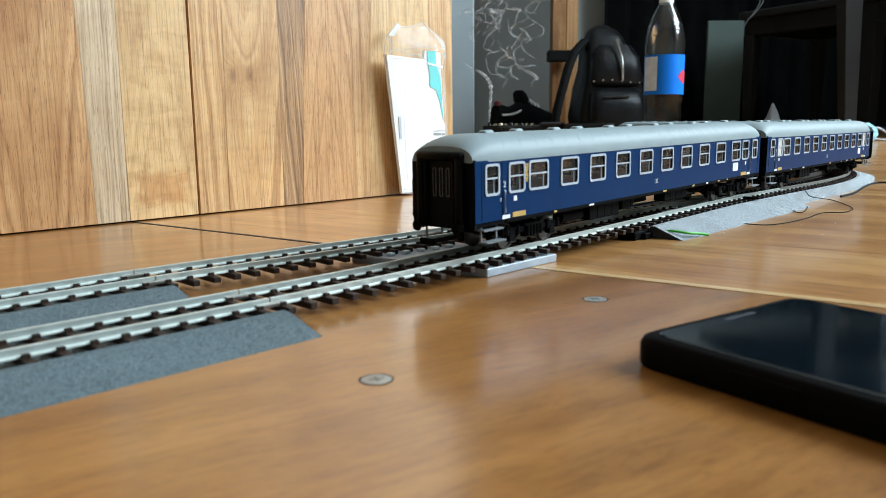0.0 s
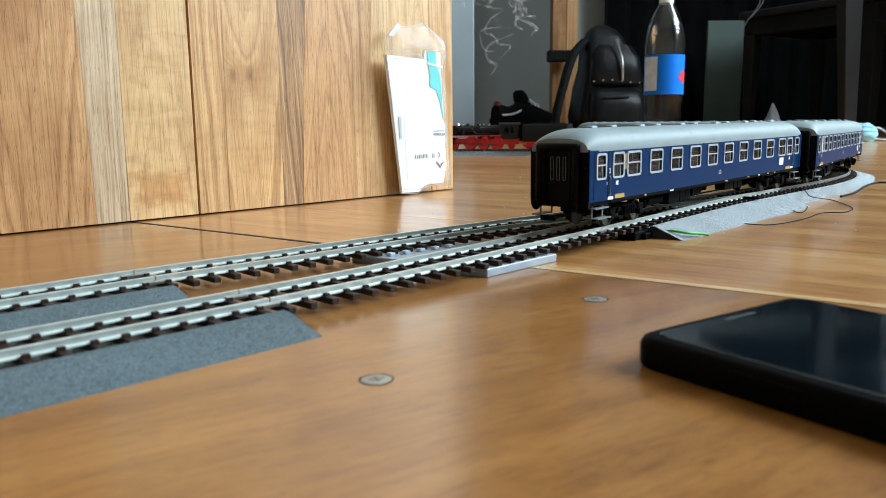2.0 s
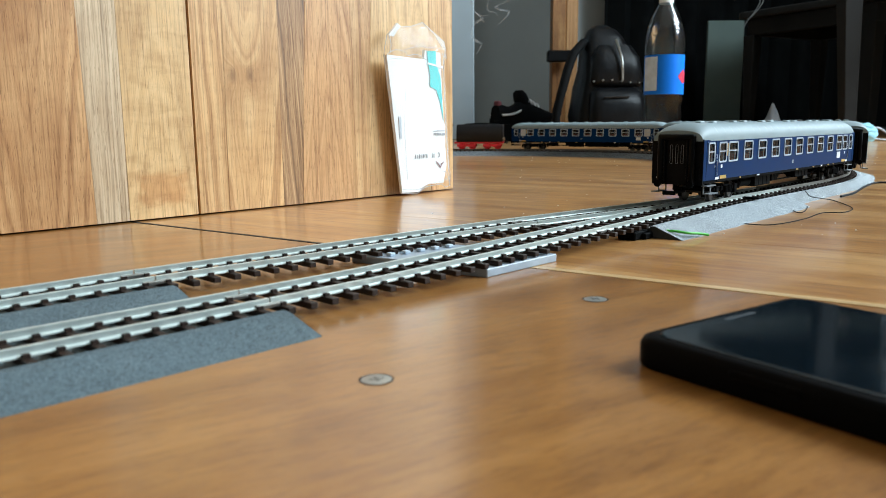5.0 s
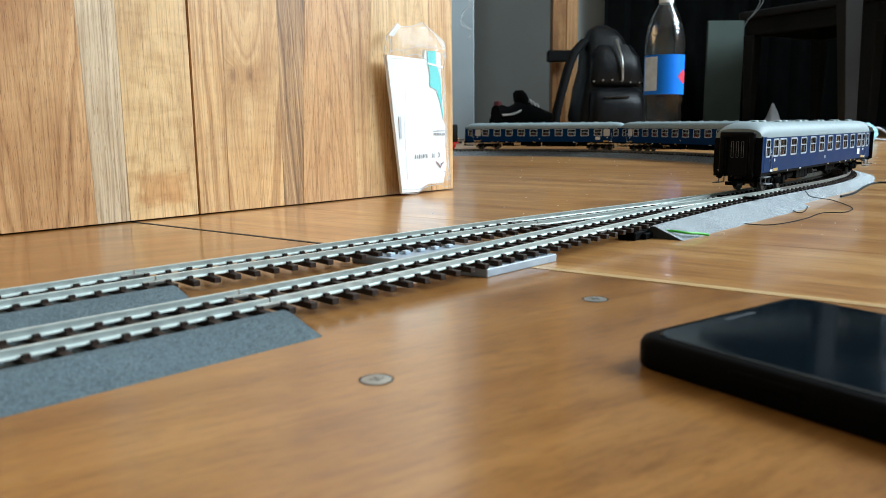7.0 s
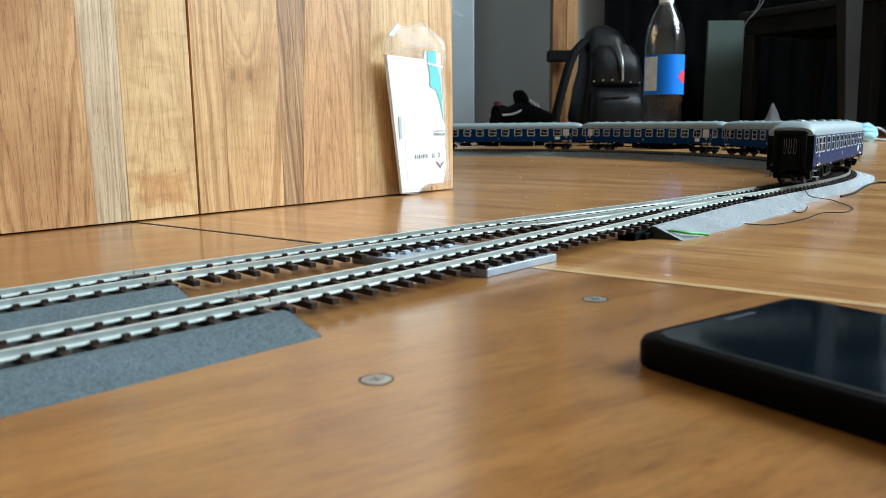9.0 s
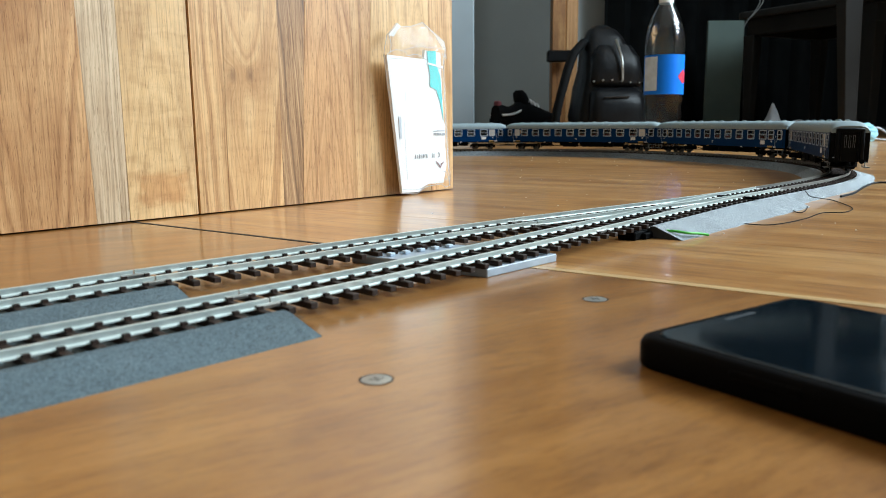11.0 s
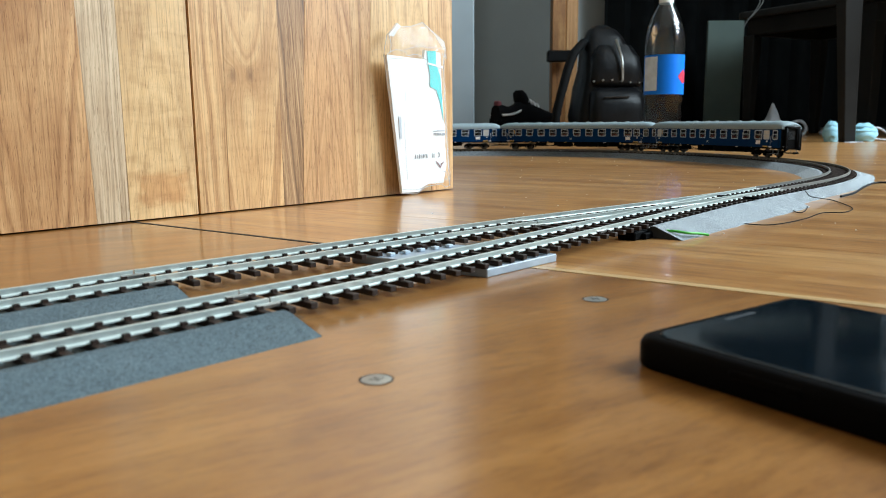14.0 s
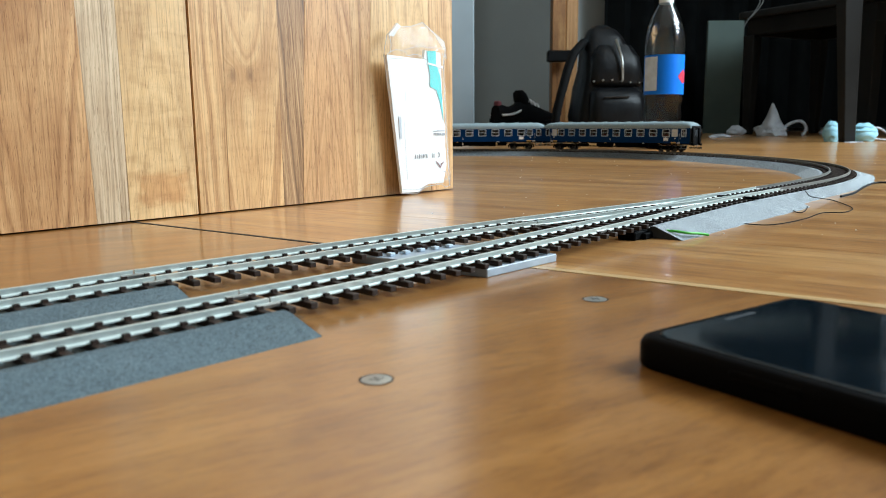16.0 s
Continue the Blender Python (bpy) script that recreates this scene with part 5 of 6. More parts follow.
def loco():
    e = empty("steam_locomotive", None, "black model steam locomotive with red wheels and running gear", "locomotive")
    bm = bmesh.new()
    n = 24
    rings = []
    for u, r in ((0.040, 0.0100), (0.075, 0.0100), (0.0755, 0.0104), (0.077, 0.0100), (0.110, 0.0098), (0.1105, 0.0102), (0.112, 0.0098), (0.142, 0.0096), (0.150, 0.0096), (0.152, 0.0085)):
        rings.append([(u, r * math.cos(2 * math.pi * i / n), 0.0345 + r * math.sin(2 * math.pi * i / n)) for i in range(n)])
    loft(bm, rings)
    boiler = part("boiler", bm, LOCO_BLACK, e, "black boiler", smooth=40)
    for u, r, h, mt, nm in ((0.143, 0.0032, 0.0500, LOCO_BLACK, "chimney"), (0.120, 0.0040, 0.0480, BRASS, "dome"), (0.100, 0.0040, 0.0480, LOCO_BLACK, "sand_dome"), (0.080, 0.0040, 0.0475, LOCO_BLACK, "dome")):
        bm = bmesh.new()
        lathe(bm, [(r * 1.2, 0.043), (r, 0.0445), (r, h - 0.002), (r * 0.8, h - 0.0004), (r * 0.3, h)] if nm != "chimney" else [(r * 1.2, 0.043), (r * 0.9, 0.0445), (r * 0.9, h - 0.001), (r * 1.1, h), (r * 0.8, h)], 18)
        part(nm, bm, mt, boiler, smooth=50, m=pose(u, 0, 0))
    for u in (0.060, 0.070, 0.090, 0.110, 0.130):
        for y in (-0.0045, 0.0045):
            bm = bmesh.new()
            cyl(bm, (u, y, 0.043), (u, y, 0.0462), 0.0010, n=8)
            cyl(bm, (u, y, 0.0462), (u, y, 0.0470), 0.0014, n=8)
            part("valve", bm, BRASS, boiler)
    for y in (-0.0112, 0.0112):
        bm = bmesh.new()
        tube(bm, [(0.046, y * 0.93, 0.0385), (0.148, y * 0.93, 0.0385)], 0.0004, 6)
        tube(bm, [(0.060, y, 0.0350), (0.090, y, 0.0330), (0.130, y, 0.0300)], 0.0007, 6)
        part("pipe", bm, LOCO_BLACK, boiler)
    # cab
    bm = bmesh.new()
    for y in (-0.0165, 0.0157):
        box(bm, 0.006, 0.014, y, y + 0.0008, 0.018, 0.044)
        box(bm, 0.014, 0.034, y, y + 0.0008, 0.018, 0.0285)
        box(bm, 0.020, 0.023, y, y + 0.0008, 0.0285, 0.040)
        box(bm, 0.031, 0.040, y, y + 0.0008, 0.0285, 0.044)
        box(bm, 0.014, 0.034, y, y + 0.0008, 0.040, 0.044)
    box(bm, 0.0392, 0.040, -0.0157, 0.0157, 0.018, 0.045)
    part("cab", bm, LOCO_BLACK, e, "black cab with side windows")
    bm = bmesh.new()
    loft(bm, [[(u, 0.0172 * math.cos(math.pi * k / 12), 0.0435 + z + 0.0045 * math.sin(math.pi * k / 12)) for z in (0, 0.0009) for k in (range(13) if z else range(12, -1, -1))] for u in (0.002, 0.041)])
    part("cab_roof", bm, LOCO_BLACK, e)
    # boiler fittings: bands, feed pump, air pump, more pipework
    for u in (0.054, 0.066, 0.088, 0.106, 0.134):
        bm = bmesh.new()
        n = 24
        loft(bm, [[(u + d, 0.0101 * math.cos(2 * math.pi * i / n), 0.0345 + 0.0101 * math.sin(2 * math.pi * i / n)) for i in range(n)] for d in (-0.0004, 0.0004)])
        part("boiler_band", bm, BRASS if u == 0.134 else LOCO_BLACK, boiler, smooth=40)
    for s in (-1, 1):
        for u0, z0, u1, z1 in ((0.050, 0.0290, 0.085, 0.0290), (0.085, 0.0290, 0.092, 0.0390), (0.092, 0.0390, 0.125, 0.0400), (0.112, 0.0280, 0.116, 0.0370)):
            bm = bmesh.new()
            tube(bm, [(u0, s * 0.0114, z0), (u1, s * 0.0114, z1)], 0.0006, 6)
            part("pipe", bm, WHEEL_STEEL, boiler)
        bm = bmesh.new()
        cyl(bm, (0.108, s * 0.0128, 0.0270), (0.108, s * 0.0128, 0.0350), 0.0022, n=12)
        cyl(bm, (0.108, s * 0.0128, 0.0350), (0.108, s * 0.0128, 0.0362), 0.0028, n=12)
        part("pump", bm, LOCO_BLACK, boiler, smooth=40)
        for u in (0.052, 0.064, 0.076):
            bm = bmesh.new()
            box(bm, u - 0.0035, u + 0.0035, s * 0.0150 - 0.0010, s * 0.0150 + 0.0010, 0.0190, 0.0238, 0.0004)
            part("spring_box", bm, LOCO_RED if u == 0.064 else LOCO_BLACK, e)
    # running boards, frame, cylinders
    bm = bmesh.new()
    for s in (-1, 1):
        box(bm, 0.036, 0.158, s * 0.0135 - 0.0030, s * 0.0135 + 0.0030, 0.0255, 0.0264)
        box(bm, 0.120, 0.150, s * 0.0158 - 0.0003, s * 0.0158 + 0.0003, 0.0275, 0.0430)
    part("running_board", bm, LOCO_BLACK, e)
    bm = bmesh.new()
    for s in (-1, 1):
        box(bm, 0.004, 0.160, s * 0.0050 - 0.0007, s * 0.0050 + 0.0007, 0.0085, 0.0190)
        box(bm, 0.036, 0.158, s * 0.0163 - 0.0003, s * 0.0163 + 0.0003, 0.0240, 0.0256)
    box(bm, 0.159, 0.162, -0.0160, 0.0160, 0.0105, 0.0150, 0.0003)
    part("frame", bm, LOCO_RED, e, "bright red frame and edge stripe")
    for s in (-1, 1):
        bm = bmesh.new()
        cyl(bm, (0.124, s * 0.0135, 0.0120), (0.143, s * 0.0135, 0.0120), 0.0046, n=18)
        cyl(bm, (0.122, s * 0.0135, 0.0185), (0.145, s * 0.0135, 0.0185), 0.0028, n=14)
        part("cylinder", bm, LOCO_BLACK, e, smooth=40)
        bm = bmesh.new()
        box(bm, 0.043, 0.098, s * 0.0132 - 0.0004, s * 0.0132 + 0.0004, 0.0080, 0.0094, 0.0002)
        box(bm, 0.074, 0.124, s * 0.0142 - 0.0004, s * 0.0142 + 0.0004, 0.0105, 0.0117, 0.0002)
        part("rod", bm, WHEEL_STEEL, e, "steel coupling rods")
    for u in (0.045, 0.070, 0.095):
        share("driver_wheelset", LOCO_WHEEL["driver"], e, pose(u, 0, 0.0112), "red spoked-look driving wheelset")
    for u in (0.018, 0.125, 0.150):
        share("wheelset", LOCO_WHEEL["small"], e, pose(u, 0, 0.0057), "small red wheelset")
    for y in (-0.0102, 0.0102):
        bm = bmesh.new()
        cyl(bm, (0.161, y, 0.0122), (0.1665, y, 0.0122), 0.0013, n=10)
        cyl(bm, (0.1665, y, 0.0122), (0.1673, y, 0.0122), 0.0027, n=14)
        part("buffer", bm, LOCO_BLACK, e, smooth=40)
        bm = bmesh.new()
        cyl(bm, (0.158, y, 0.0175), (0.161, y, 0.0175), 0.0024, 0.0027, 14)
        part("lamp", bm, BRASS, e, smooth=40)
    return e


PITCH_C = 0.306
coaches = [coach(Matrix.Identity(4)), coach(Matrix.Identity(4), -1)]
for _ in range(2):
    coaches.append(copy_thing(coaches[0], Matrix.Identity(4)))
the_tender = tender()
the_loco = loco()

# ---- far part of the room ----
def column(name, x0, x1, y0, y1, z1, material, label, category, kind="structure"):
    bm = bmesh.new()
    box(bm, x0, x1, y0, y1, 0, z1, 0.004)
    return single(name, bm, material, label, category, kind=kind)


column("door_frame", -0.30, 0.117, 2.80, 2.90, ROOM_H, FRAME_BLUE, "pale grey-blue painted upright at the room's opening", "door frame")
column("trim", 0.505, 0.567, 3.60, 3.68, ROOM_H, POST_WOOD, "dark brown wooden post", "post")
column("trim", 0.567, 0.622, 3.605, 3.68, ROOM_H, STAVE_RED, "orange-brown wooden post", "post")

# desk with dark top and splayed legs
table = empty("desk", pose(0, 0, 0), "black wooden desk with square tapered legs", "desk")
bm = bmesh.new()
box(bm, 0.93, 2.36, 2.00, 2.72, 0.715, 0.745, 0.004)
part("tabletop", bm, TABLE_BLACK, table)
for x, y, lean in ((1.090, 2.09, -0.032), (2.24, 2.09, 0.032), (2.24, 2.64, 0.032)):
    bm = bmesh.new()
    loft(bm, [[(x + dx + a * k, y + b * k, z) for a, b in ((-0.025, -0.025), (0.025, -0.025), (0.025, 0.025), (-0.025, 0.025))] for k, z, dx in ((0.64, 0.0, 0.0), (1.0, 0.40, lean * 0.66), (1.12, 0.715, lean))])
    bmesh.ops.bevel(bm, geom=bm.edges[:], offset=0.003, segments=1, affect="EDGES")
    part("leg", bm, TABLE_BLACK, table)
bm = bmesh.new()
box(bm, 1.08, 2.22, 2.08, 2.10, 0.62, 0.7145)
box(bm, 2.22, 2.24, 2.10, 2.64, 0.62, 0.7145)
part("apron", bm, TABLE_BLACK, table)

# low stool behind the desk leg
stool = empty("stool", pose(1.345, 3.42, 0, 0, 0, -61), "black wooden stool with square legs and a low seat rail", "stool")
for x, y, w0, w1 in ((0.0, 0.0, 0.016, 0.028), (0.537, 0.0, 0.026, 0.032), (0.0, 0.45, 0.016, 0.028), (0.537, 0.45, 0.016, 0.028)):
    bm = bmesh.new()
    loft(bm, [[(x + a * w, y + b * w, z) for a, b in ((-1, -1), (1, -1), (1, 1), (-1, 1))] for w, z in ((w0, 0.0), (w1, 0.42))])
    bmesh.ops.bevel(bm, geom=bm.edges[:], offset=0.003, segments=1, affect="EDGES")
    part("leg", bm, TABLE_BLACK, stool)
for x0, x1, y0, y1 in ((-0.02, 0.557, -0.012, 0.012), (-0.02, 0.557, 0.438, 0.462), (-0.012, 0.012, 0.0125, 0.4375), (0.525, 0.549, 0.0125, 0.4375)):
    bm = bmesh.new()
    box(bm, x0, x1, y0, y1, 0.4205, 0.488, 0.002)
    part("apron", bm, TABLE_BLACK, stool)
bm = bmesh.new()
box(bm, -0.045, 0.582, -0.045, 0.495, 0.4885, 0.520, 0.008, 2)
part("seat", bm, SEAT_GREY, stool, "worn dark grey seat board")

# black sheet added for the darkness along the far wall; the panel beside it
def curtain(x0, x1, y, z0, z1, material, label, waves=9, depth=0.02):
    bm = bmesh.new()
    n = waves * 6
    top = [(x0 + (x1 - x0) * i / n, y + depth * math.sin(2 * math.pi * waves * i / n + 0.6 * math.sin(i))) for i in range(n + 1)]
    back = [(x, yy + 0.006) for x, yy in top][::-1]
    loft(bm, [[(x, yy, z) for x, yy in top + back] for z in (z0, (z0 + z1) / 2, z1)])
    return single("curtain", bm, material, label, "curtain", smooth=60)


curtain(0.848, 2.50, 4.12, 0.02, 1.02, FAR_DARK, "black wavy sheet added for the darkness low along the far wall", 14)
column("trim", 2.09, 2.165, 4.262, 4.298, ROOM_H, WIN_FRAME, "white painted upright strip on the wall", "trim")
column("trim", 2.255, 2.315, 4.262, 4.298, ROOM_H, WIN_FRAME, "white painted upright strip on the wall", "trim")
bm = bmesh.new()
box(bm, 1.272, 1.445, 3.78, 3.80, 0.0, 0.53, 0.003)
single("board", bm, BOX_GREY, "grey-green board standing behind the desk", "board")
# backpack
pack = empty("backpack", pose(0.508, 2.42, 0, 0, 0, 8), "black leather backpack with metal zips standing on the floor", "backpack")


def blob(bm, rings, n=28, power=0.6):
    """Soft upright form from (z, half width, half depth, dx, dy) rows."""
    out = []
    for z, a, b, dx, dy in rings:
        ring = []
        for i in range(n):
            t = 2 * math.pi * i / n
            c, s = math.cos(t), math.sin(t)
            k = 1 + 0.09 * noise.noise(Vector((c * 2.1, s * 2.1, z * 16))) + 0.04 * noise.noise(Vector((c * 5.3, s * 5.3, z * 45)))
            ring.append((dx + k * a * math.copysign(abs(c) ** power, c), dy + k * b * math.copysign(abs(s) ** power, s), z))
        out.append(ring)
    return loft(bm, out)


bm = bmesh.new()
blob(bm, [(0.0, 0.105, 0.06, 0, 0), (0.02, 0.120, 0.075, 0, 0), (0.08, 0.124, 0.08, 0, 0), (0.16, 0.116, 0.08, 0.004, 0), (0.22, 0.104, 0.072, 0.002, 0.005), (0.27, 0.086, 0.058, -0.004, 0.01), (0.31, 0.068, 0.045, -0.010, 0.012), (0.335, 0.050, 0.034, -0.016, 0.015), (0.35, 0.022, 0.02, -0.022, 0.02)])
for v in bm.verts:
    v.co.x *= 0.86
part("body", bm, LEATHER, pack, smooth=60)
bm = bmesh.new()
blob(bm, [(0.02, 0.088, 0.03, 0.005, -0.075), (0.04, 0.100, 0.042, 0.005, -0.078), (0.11, 0.100, 0.042, 0.005, -0.078), (0.145, 0.094, 0.036, 0.005, -0.075), (0.16, 0.075, 0.02, 0.005, -0.07)])
for v in bm.verts:
    v.co.x *= 0.84
part("front_pocket", bm, LEATHER, pack, smooth=60)
bm = bmesh.new()
blob(bm, [(0.165, 0.085, 0.02, 0.005, -0.070), (0.18, 0.095, 0.030, 0.005, -0.070), (0.25, 0.085, 0.028, 0.005, -0.062), (0.285, 0.060, 0.016, 0.005, -0.055)])
for v in bm.verts:
    v.co.x *= 0.84
part("top_pocket", bm, LEATHER, pack, smooth=60)
bm = bmesh.new()
tube(bm, spline([(-0.005, -0.088, 0.300), (0.004, -0.100, 0.262), (0.010, -0.104, 0.235), (0.012, -0.104, 0.180)]), 0.004, 6)
part("zip", bm, ZIP, pack, "bright metal zip")
bm = bmesh.new()
box(bm, -0.050, 0.030, -0.123, -0.116, 0.129, 0.134, 0.002)
part("trim_strip", bm, LEATHER_GLOSS, pack, "shiny strip over the pocket")
for k in range(6):
    bm = bmesh.new()
    cyl(bm, (-0.075 + 0.028 * k, -0.098, 0.178 + 0.004 * math.sin(k)), (-0.075 + 0.028 * k, -0.106, 0.178 + 0.004 * math.sin(k)), 0.0025, n=10)
    part("rivet", bm, ZIP, pack)
bm = bmesh.new()
for off in (0.0, 0.012):
    tube(bm, spline([(-0.075, -0.01 + off, 0.300), (-0.120, -0.04 + off, 0.255), (-0.155, -0.06 + off, 0.160), (-0.175, -0.06 + off, 0.070), (-0.165, -0.05 + off, 0.012)]), 0.012, 8)
part("strap", bm, STRAP_BLACK, pack, smooth=60)

# bracket on the post
bm = bmesh.new()
box(bm, 0.472, 0.60, 3.50, 3.55, 0.325, 0.375, 0.006)
single("shelf_bracket", bm, LEATHER, "black bracket fixed on the wooden post", "bracket")


# shoe
def shoe(m):
    r = empty("shoe", m, "black sports shoe with white side stripe and red heel tab", "shoe", "shoes")
    rows = [(0.000, 0.026, 0.062), (0.020, 0.033, 0.066), (0.045, 0.034, 0.058), (0.075, 0.032, 0.062), (0.11, 0.034, 0.082), (0.15, 0.040, 0.068), (0.19, 0.043, 0.052), (0.23, 0.040, 0.040), (0.26, 0.028, 0.030), (0.272, 0.012, 0.020)]
    bm = bmesh.new()
    rings = []
    for x, w, h in rows:
        rings.append([(x, w * math.copysign(abs(math.cos(t)) ** 0.7, math.cos(t)), 0.016 + (h - 0.016) * max(0, math.sin(t)) ** 0.8) for t in [math.pi * k / 10 for k in range(11)]] + [(x, -w * 0.9, 0.014), (x, w * 0.9, 0.014)])
    loft(bm, rings)
    part("upper", bm, SHOE_BLACK, r, smooth=60)
    bm = bmesh.new()
    poly = [(x - 0.003 if x < 0.1 else x + 0.003, w * 1.06) for x, w, _ in rows] + [(x - 0.003 if x < 0.1 else x + 0.003, -w * 1.06) for x, w, _ in rows[::-1]]
    prism(bm, poly, 0.0, 0.012)
    part("sole", bm, SHOE_BLACK, r)
    bm = bmesh.new()
    prism(bm, [(x, y * 1.005) for x, y in poly], 0.0122, 0.0195)
    part("midsole", bm, SHOE_BLACK, r)
    for s in (-1, 1):
        bm = bmesh.new()
        tube(bm, spline([(0.006, s * 0.031, 0.030), (0.030, s * 0.0352, 0.031), (0.062, s * 0.0340, 0.036), (0.085, s * 0.0330, 0.046)], 5), [0.004, 0.0046] + [0.0044] * 12 + [0.003, 0.0022], 6)
        part("side_stripe", bm, SHOE_WHITE, r, "white side stripe", smooth=60)
    bm = bmesh.new()
    box(bm, 0.000, 0.020, -0.014, 0.014, 0.054, 0.077, 0.008, 3)
    part("heel_tab", bm, SHOE_RED, r, "red heel tab")
    bm = bmesh.new()
    blob(bm, [(0.055, 0.020, 0.026, 0.125, 0), (0.08, 0.018, 0.028, 0.112, 0), (0.103, 0.013, 0.026, 0.104, 0), (0.113, 0.006, 0.016, 0.102, 0)], 16)
    part("tongue", bm, SHOE_BLACK, r, smooth=60)
    for k in range(4):
        bm = bmesh.new()
        x = 0.122 + 0.016 * k
        z = 0.084 - 0.007 * k
        tube(bm, spline([(x, -0.026, z - 0.012), (x + 0.003, -0.012, z + 0.004), (x + 0.003, 0.012, z + 0.004), (x, 0.026, z - 0.012)], 4), 0.0032, 6)
        part("lace", bm, SHOE_WHITE, r, "white lace")
    return r


shoe(pose(0.178, 2.60, 0.055, 0, 0, 34))
# low black tray under the shoe
bm = bmesh.new()
prism(bm, round_rect(0.30, 0.12, 0.02, 3, 0.31, 2.615), 0.0, 0.0548)
single("shoe_tray", bm, SHOE_BLACK, "low black tray with a shoe on it", "shoe tray")
# bottle
bottle = empty("bottle", pose(0.4836, 1.71, 0), "clear plastic drink bottle with blue label, part filled with dark cola", "bottle")
BP = [(0.018, 0.006), (0.030, 0.0), (0.040, 0.004), (0.044, 0.016), (0.0425, 0.030), (0.044, 0.045), (0.0405, 0.060), (0.0425, 0.075), (0.0405, 0.088), (0.0440, 0.105), (0.0440, 0.200), (0.0450, 0.215), (0.0440, 0.235), (0.0390, 0.260), (0.0310, 0.283), (0.0200, 0.303), (0.0140, 0.312), (0.0135, 0.318)]
BP = [(r * 0.945, z) for r, z in BP]
bm = bmesh.new()
n = 60
loft(bm, [[(r * (1 + fl * math.cos(5 * 2 * math.pi * i / n)) * math.cos(2 * math.pi * i / n), r * (1 + fl * math.cos(5 * 2 * math.pi * i / n)) * math.sin(2 * math.pi * i / n), z) for i in range(n)]
          for r, z in BP for fl in [0.035 if 0.22 < z < 0.30 or z < 0.05 else 0.0]])
part("shell", bm, BOTTLE_CLEAR, bottle, "clear ribbed bottle", smooth=50)
bm = bmesh.new()
lathe(bm, [(max(0.005, r - 0.0012), z + 0.001) for r, z in BP if z < 0.11] + [(0.0395, 0.118)], 40)
part("cola", bm, BOTTLE_COLA, bottle, "dark brown cola", smooth=50)
for nm, mt, a0, a1, z0, z1, off in (("label", LABEL_BLUE, 0, 360, 0.117, 0.200, 0.0006), ("label_patch", LABEL_RED, -62, -12, 0.140, 0.168, 0.0010), ("label_patch", LABEL_PALE, 185, 235, 0.125, 0.196, 0.0010)):
    bm = bmesh.new()
    n = 40 if a1 - a0 == 360 else 12
    r = 0.0417 + off
    arc = [radians(a0 + (a1 - a0) * i / n) for i in range(n if a1 - a0 == 360 else n + 1)]
    if a1 - a0 == 360:
        loft(bm, [[(rr * math.cos(a), rr * math.sin(a), z) for a in arc] for rr, z in ((r - 0.0004, z0), (r, z0), (r, z1), (r - 0.0004, z1))], caps=False)
    else:
        loft(bm, [[(r * math.cos(a), r * math.sin(a), (z0 + z1) / 2 + k * (z1 - z0) / 2 * (math.sin(math.pi * (i + 0.3) / (n + 0.6)) if mt is LABEL_RED else 1)) for i, a in enumerate(arc)] for k in (-1, 1)], closed=False)
    part(nm, bm, mt, bottle, smooth=50)
bm = bmesh.new()
lathe(bm, [(0.0150, 0.309), (0.0152, 0.312), (0.0150, 0.326), (0.0135, 0.328)], 24)
part("cap", bm, CAP_WHITE, bottle, "white screw cap", smooth=40)


# crumpled plastic bags and masks under the desk
def crumple(name, m, size, material, label, category, peak=None, seed=0):
    bm = bmesh.new()
    bmesh.ops.create_icosphere(bm, subdivisions=4, radius=1.0)
    for v in bm.verts:
        p = v.co.copy()
        k = 1 + 0.28 * noise.noise(p * 1.7 + Vector((seed, 0, 0))) + 0.16 * abs(noise.noise(p * 4.3 + Vector((0, seed, 0)))) + 0.07 * abs(noise.noise(p * 9.0))
        q = p * k
        q.z = max(q.z, -0.55) + 0.55
        if peak and p.z > 0.2:
            w = max(0.0, 1 - (Vector((p.x - peak[0], p.y)).length / 0.75))
            q.z += peak[1] * w ** 1.6
        v.co = Vector((q.x * size[0], q.y * size[1], q.z * size[2]))
    return single(name, bm, material, label, category, m=m, smooth=35)


carrier = crumple("plastic_bag", pose(1.268, 3.00, 0), (0.058, 0.05, 0.032), BAG_WHITE, "crumpled white plastic bag with a loop handle on the floor", "plastic bag", (0.05, 2.6), 3)
bm = bmesh.new()
tube(bm, spline([(0.05, 0, 0.030), (0.08, 0.0, 0.050), (0.115, 0, 0.055), (0.135, 0, 0.034), (0.130, 0, 0.010), (0.120, 0, 0.006)]), 0.006, 8)
part("handle", bm, BAG_WHITE, carrier, smooth=60)
crumple("plastic_bag", pose(1.275, 3.37, 0), (0.034, 0.03, 0.024), BAG_WHITE, "small crumpled white plastic scrap on the floor", "plastic bag", None, 8)
crumple("plastic_bag", pose(1.00, 2.80, 0), (0.036, 0.03, 0.008), BAG_WHITE, "small flat white plastic scrap on the floor", "plastic bag", None, 11)
crumple("paper_scrap", pose(1.55, 3.15, 0), (0.018, 0.018, 0.012), BAG_WHITE, "small crumpled white paper scrap on the floor", "scrap", None, 5)
crumple("paper_scrap", pose(1.092, 2.055, 0), (0.026, 0.010, 0.0015), BAG_WHITE, "flat white scrap by the desk leg", "scrap", None, 6)


